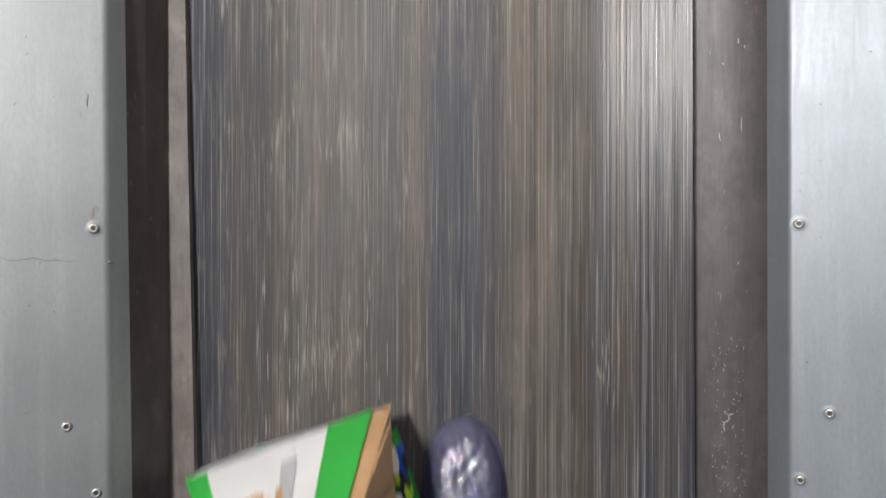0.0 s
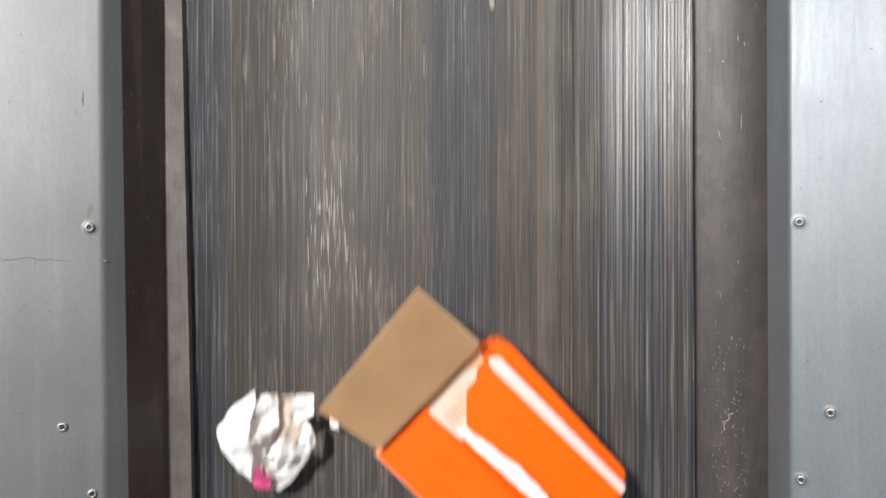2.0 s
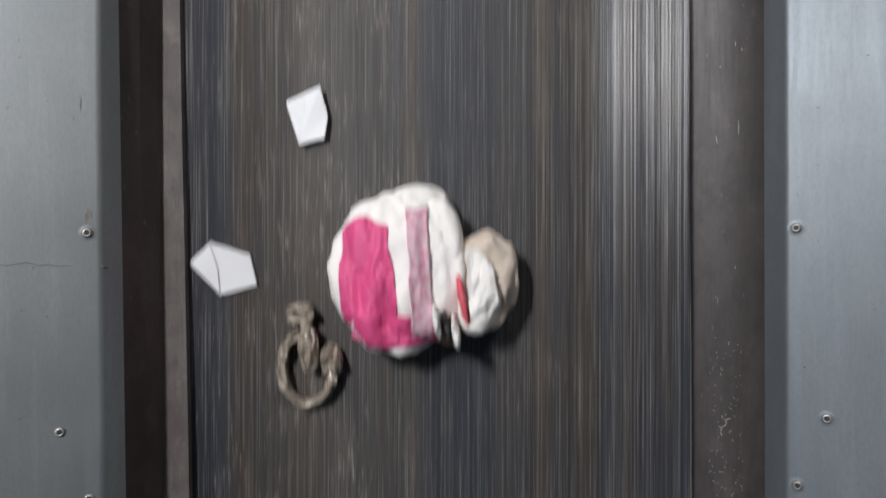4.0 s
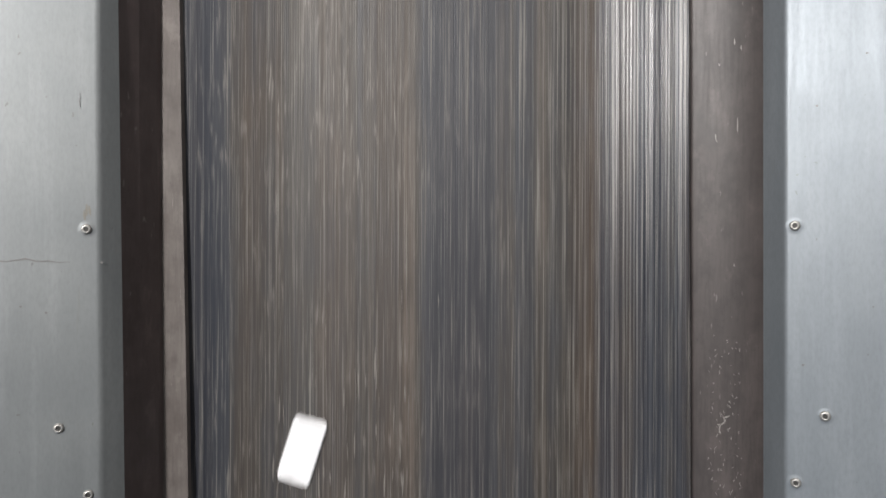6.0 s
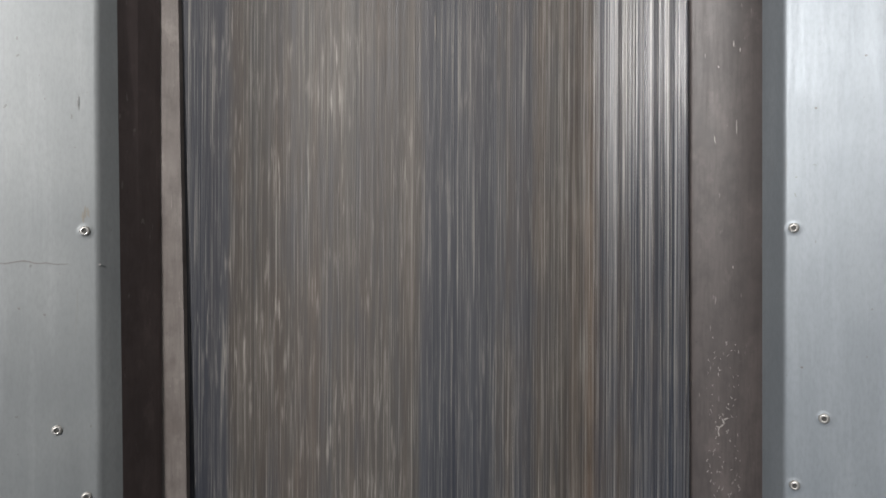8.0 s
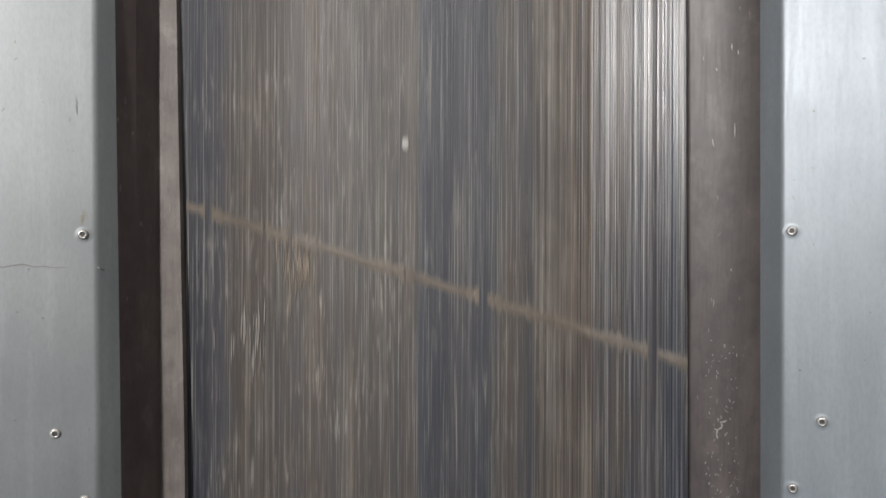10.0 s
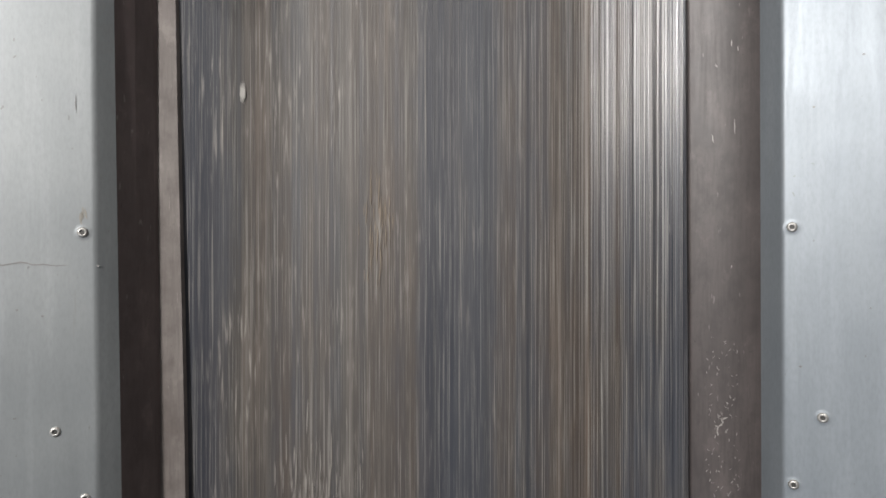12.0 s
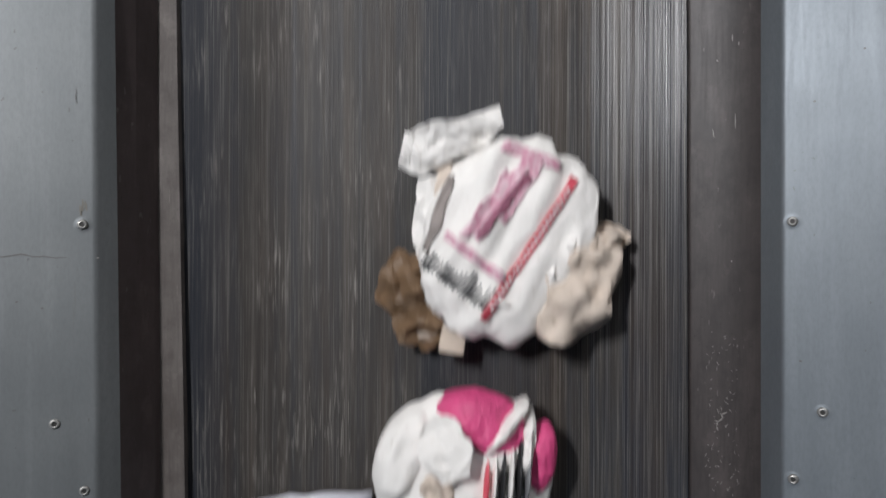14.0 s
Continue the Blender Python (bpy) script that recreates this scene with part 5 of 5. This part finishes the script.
bm = lump(bmesh.new(), -0.0106, 0.0034, 0.2300, 0.1450, .088, -18, 21.0, 0.30, 34, 0.0, 4)
part("film_skin", bm, M_FILM, film, "clear crinkled plastic film")
bm = lump(bmesh.new(), 0.0470, -0.0230, 0.1500, 0.1250, .090, 10, 23.0, 0.30, 34, 0.0, 4)
part("film_skin", bm, M_FILM, film)
bm = lump(bmesh.new(), -0.0880, 0.0120, 0.0950, 0.0560, .070, 12, 25.0, 0.30, 40, 0.0, 4)
part("film_skin", bm, M_FILM_WHITE, film, "whitish folded plastic film")
# the bag's outer sheets: upper left, upper right, and the tip that hangs over the carton
leaf("film_sheet", M_FILM_WHITE, film, [(-0.125, 0.002, .055), (-0.122, 0.029, .060), (-0.072, 0.049, .080), (-0.071, 0.088, .070), (-0.004, 0.082, .100), (0.030, 0.050, .105), (0.030, 0.010, .105), (-0.050, -0.008, .090)], 61.0, .009, 46)
leaf("film_sheet", M_FILM, film, [(-0.012, 0.083, .090), (0.033, 0.105, .075), (0.048, 0.072, .085), (0.078, 0.066, .075), (0.103, 0.030, .070), (0.118, 0.000, .060), (0.140, -0.022, .050), (0.126, -0.056, .050), (0.060, -0.020, .100), (0.010, 0.020, .105)], 63.0, .009, 46)
leaf("film_sheet", M_FILM, film, [(-0.060, -0.006, .085), (0.030, 0.022, .105), (0.110, -0.010, .080), (0.126, -0.056, .050), (0.082, -0.100, .060), (0.038, -0.113, .085), (0.012, -0.088, .092), (-0.018, -0.056, .090)], 65.0, .009, 50)
for wx, wy, wl, wt in ((0.0309, 0.0788, 0.0702, 78), (0.0783, 0.0360, 0.0765, 100), (0.1244, 0.0282, 0.0574, 10)):
    bm = lump(bmesh.new(), wx, wy, wl, 0.0140, .07, wt, wl * 90, 0.35, 40, 0.0, 4)
    part("film_peak", bm, M_FILM, film)

# striped nappy
nappy_two = thing("folded_nappy", "opened white nappy with red stripes and brown soiling", "nappy", 0.0807, 0.0055, 14.0, "nappies")
top = cloth_part("body", M_NAPPY, nappy_two, -0.0051, 0.0027, 0.1818, 0.2200, .072, -28, 31.0, 0.11, 26, detail=5, fold=(1.6, 0.4))
red_stripe = sheet_part("red_stripe", M_REDPRINT, nappy_two, 0.0152, -0.0064, 0.1754, 0.0088, 57, top, "printed red stripe", wave=0.002, seed=1.0, thick=0.003)
sheet_part("rose_print", M_ROSE, nappy_two, -0.0117, 0.0479, 0.1052, 0.0166, 52, top, "faded rose print", wave=0.006, seed=3.0, thick=0.003)
sheet_part("rose_print", M_ROSE, nappy_two, -0.0294, 0.0381, 0.0829, 0.0102, 52, top, "", wave=0.006, seed=8.0, thick=0.003)
sheet_part("rose_print", M_ROSE, nappy_two, 0.0066, 0.0536, 0.0765, 0.0089, 54, top, "", wave=0.006, seed=9.0, thick=0.003)
sheet_part("rose_print", M_ROSE, nappy_two, -0.0415, -0.0151, 0.0765, 0.0096, -38, top, "", wave=0.004, seed=4.0, thick=0.003)
sheet_part("rose_print", M_ROSE, nappy_two, 0.0178, 0.0906, 0.0638, 0.0128, -20, top, "", wave=0.006, seed=5.0, thick=0.003)
# grey sheet laid in for the shade between rolled edge and body
sheet_part("inner_lining", plain("crease_shade_grey", (0.32, 0.28, 0.26), 0.8, 0.0, 0.3, 240, 60), nappy_two, -0.0790, 0.0310, 0.0850, 0.0085, 72, top, "grey strip painted as shade beside the rolled edge", wave=0.006, seed=14.0, thick=0.003)
# print and the fold's shadow are both put into this strip's colour
sheet_part("plum_print", M_PLUM, nappy_two, -0.0123, 0.0381, 0.0861, 0.0070, 52, top, "plum print darkened for the shadow in a crease", wave=0.008, seed=11.0, thick=0.0045, disc=0.9, n=20)
bars(red_stripe, M_WHITE_PRINT, 0.0152, -0.0064, 0.08, 57, .150, .0045, 22, 16, "print_mark", lambda x, y: top(x, y) + 0.0035, 0.5)
bars(nappy_two, M_BLACK, -0.0587, -0.0358, 0.06, -36, .082, .030, 18, 6, "print_mark", top, 0.45)
cloth_part("rolled_edge", M_NAPPY, nappy_two, -0.0643, 0.1048, 0.0957, 0.0395, .045, 15, 32.0, 0.25, 42)
leaf("rolled_edge", M_NAPPY, nappy_two, [(-0.1223, 0.0818, .030), (-0.1152, 0.1147, .050), (-0.0869, 0.1253, .060), (-0.0558, 0.1277, .062), (-0.0175, 0.1418, .056), (-0.0128, 0.1218, .060), (-0.0275, 0.1033, .048), (-0.0644, 0.0902, .046), (-0.0976, 0.0710, .034)], 32.0, .009, 45)
leaf("rolled_edge", M_NAPPY, nappy_two, [(-0.1006, 0.0674, .040), (-0.0776, 0.0723, .046), (-0.0704, 0.0461, .050), (-0.0825, 0.0057, .044), (-0.0994, -0.0185, .034), (-0.1085, 0.0057, .030)], 33.0, .008, 45)
# beige lump coloured in for the shade under the rolled edge
cloth_part("shaded_fold", M_SOIL_SHADE, nappy_two, -0.0746, 0.0580, 0.0255, 0.0574, .052, -14, 38.0, 0.15, 30)
paper_part("soiled_cloth", M_BROWN, nappy_two, -0.1102, -0.0462, 0.0670, 0.0702, .03, 35, 34.0, 0, 0.5, 50, "brown soiled cloth")
paper_part("soiled_cloth", M_BROWN, nappy_two, -0.0856, -0.0861, 0.0765, 0.0542, .035, 5, 37.0, 0, 0.45, 50)
for fx, fy, fl, fw, ft, fz in ((0.0530, -0.0123, 0.0829, 0.0153, 60, .066), (-0.0028, -0.0652, 0.0957, 0.0128, -20, .064)):
    cloth_part("fold_ridge", M_NAPPY, nappy_two, fx, fy, fl, fw, fz, ft, fl * 70, 0.22, 50)
cloth_part("soiled_cloth", M_SOIL_SHADE, nappy_two, 0.0680, -0.0457, 0.0780, 0.1250, .068, -24, 35.0, 0.26, 34, label="beige soiled padding")
cloth_part("soiled_cloth", M_SOIL_SHADE, nappy_two, 0.0964, 0.0028, 0.0606, 0.0306, .045, 8, 36.0, 0.4, 46)
part("tape_tab", slab(bmesh.new(), oblong(-0.0615, -0.0929, 0.0268, 0.0510, -9), 0.030, 0.044, 0.001), M_CARD_RAW, nappy_two, "cream fastening tab")

nappy_three = thing("folded_nappy", "rolled white nappy with pink panel and black stripes", "nappy", 0.0329, -0.2560, 14.0, "nappies")
top = cloth_part("body", M_NAPPY, nappy_three, -0.0032, 0.0102, 0.1862, 0.1862, .08, 0, 41.0, 0.06, 22, detail=5)
cloth_part("fold", M_NAPPY, nappy_three, -0.0631, 0.0404, 0.0625, 0.1084, .084, -26, 42.0, 0.1, 28, fold=(1.5, 0.5))
leaf("fold", M_NAPPY, nappy_three, [(-0.0509, 0.0692, .084), (-0.0340, 0.0889, .084), (-0.0138, 0.0872, .086), (0.0038, 0.0608, .096), (0.0005, 0.0319, .098), (-0.0273, 0.0231, .096), (-0.0495, 0.0430, .092)], 47.0, .008, 40)
cloth_part("pink_panel", M_PINK, nappy_three, 0.0115, 0.0716, 0.1020, 0.0714, .082, -14, 48.0, 0.09, 30, label="bright pink printed panel")
cloth_part("pink_panel", M_PINK, nappy_three, 0.0758, 0.0314, 0.0357, 0.0778, .074, -14, 43.0, 0.1, 28)
cloth_part("torn_strip", M_NAPPY, nappy_three, 0.0365, 0.0684, 0.0816, 0.0153, .090, 47, 44.0, 0.12, 34)
cloth_part("torn_strip", M_NAPPY, nappy_three, 0.0609, 0.0492, 0.0153, 0.0765, .086, -10, 49.0, 0.14, 34)
for i, m in enumerate((M_REDPRINT, M_NAPPY, M_BLACK, M_NAPPY, M_BLACK, M_GREY)):
    cloth_part("printed_stripe", m, nappy_three, 0.0184 + i * .0085, 0.0104 + i * 0.003, 0.0077, 0.0829, .090, -4, 45.0 + i, 0.05, 30)
cloth_part("soiled_end", M_SOIL_SHADE, nappy_three, -0.0313, 0.0024, 0.0395, 0.0702, .092, 4, 46.0, 0.12, 34, label="beige soiled padding")

loose = thing("plastic_film", "flat sheet of pale grey plastic film", "plastic film", -0.1744, -0.3262, 14.0)
ox = -0.1744
sheet_part("film_sheet", plain("grey_film", (0.55, 0.55, 0.6), 0.3, 0.0, 0.15, 200, 20, 0.5), loose, 0, 0, 0.2105, 0.0957, 3, lambda x, y: belt_top(x + ox) + 0.006 + 0.004 * noise.noise(Vector((x * 40, y * 40, 1))), wave=0.006, seed=2.0)


def motions():
    for ob, x, y in [(conveyor_belt, 0.0, 0.0)] + RIDERS:
        walk(ob, [(t, pose(x, y + d, BELT_Z)) for t, d in RUN])


motions()
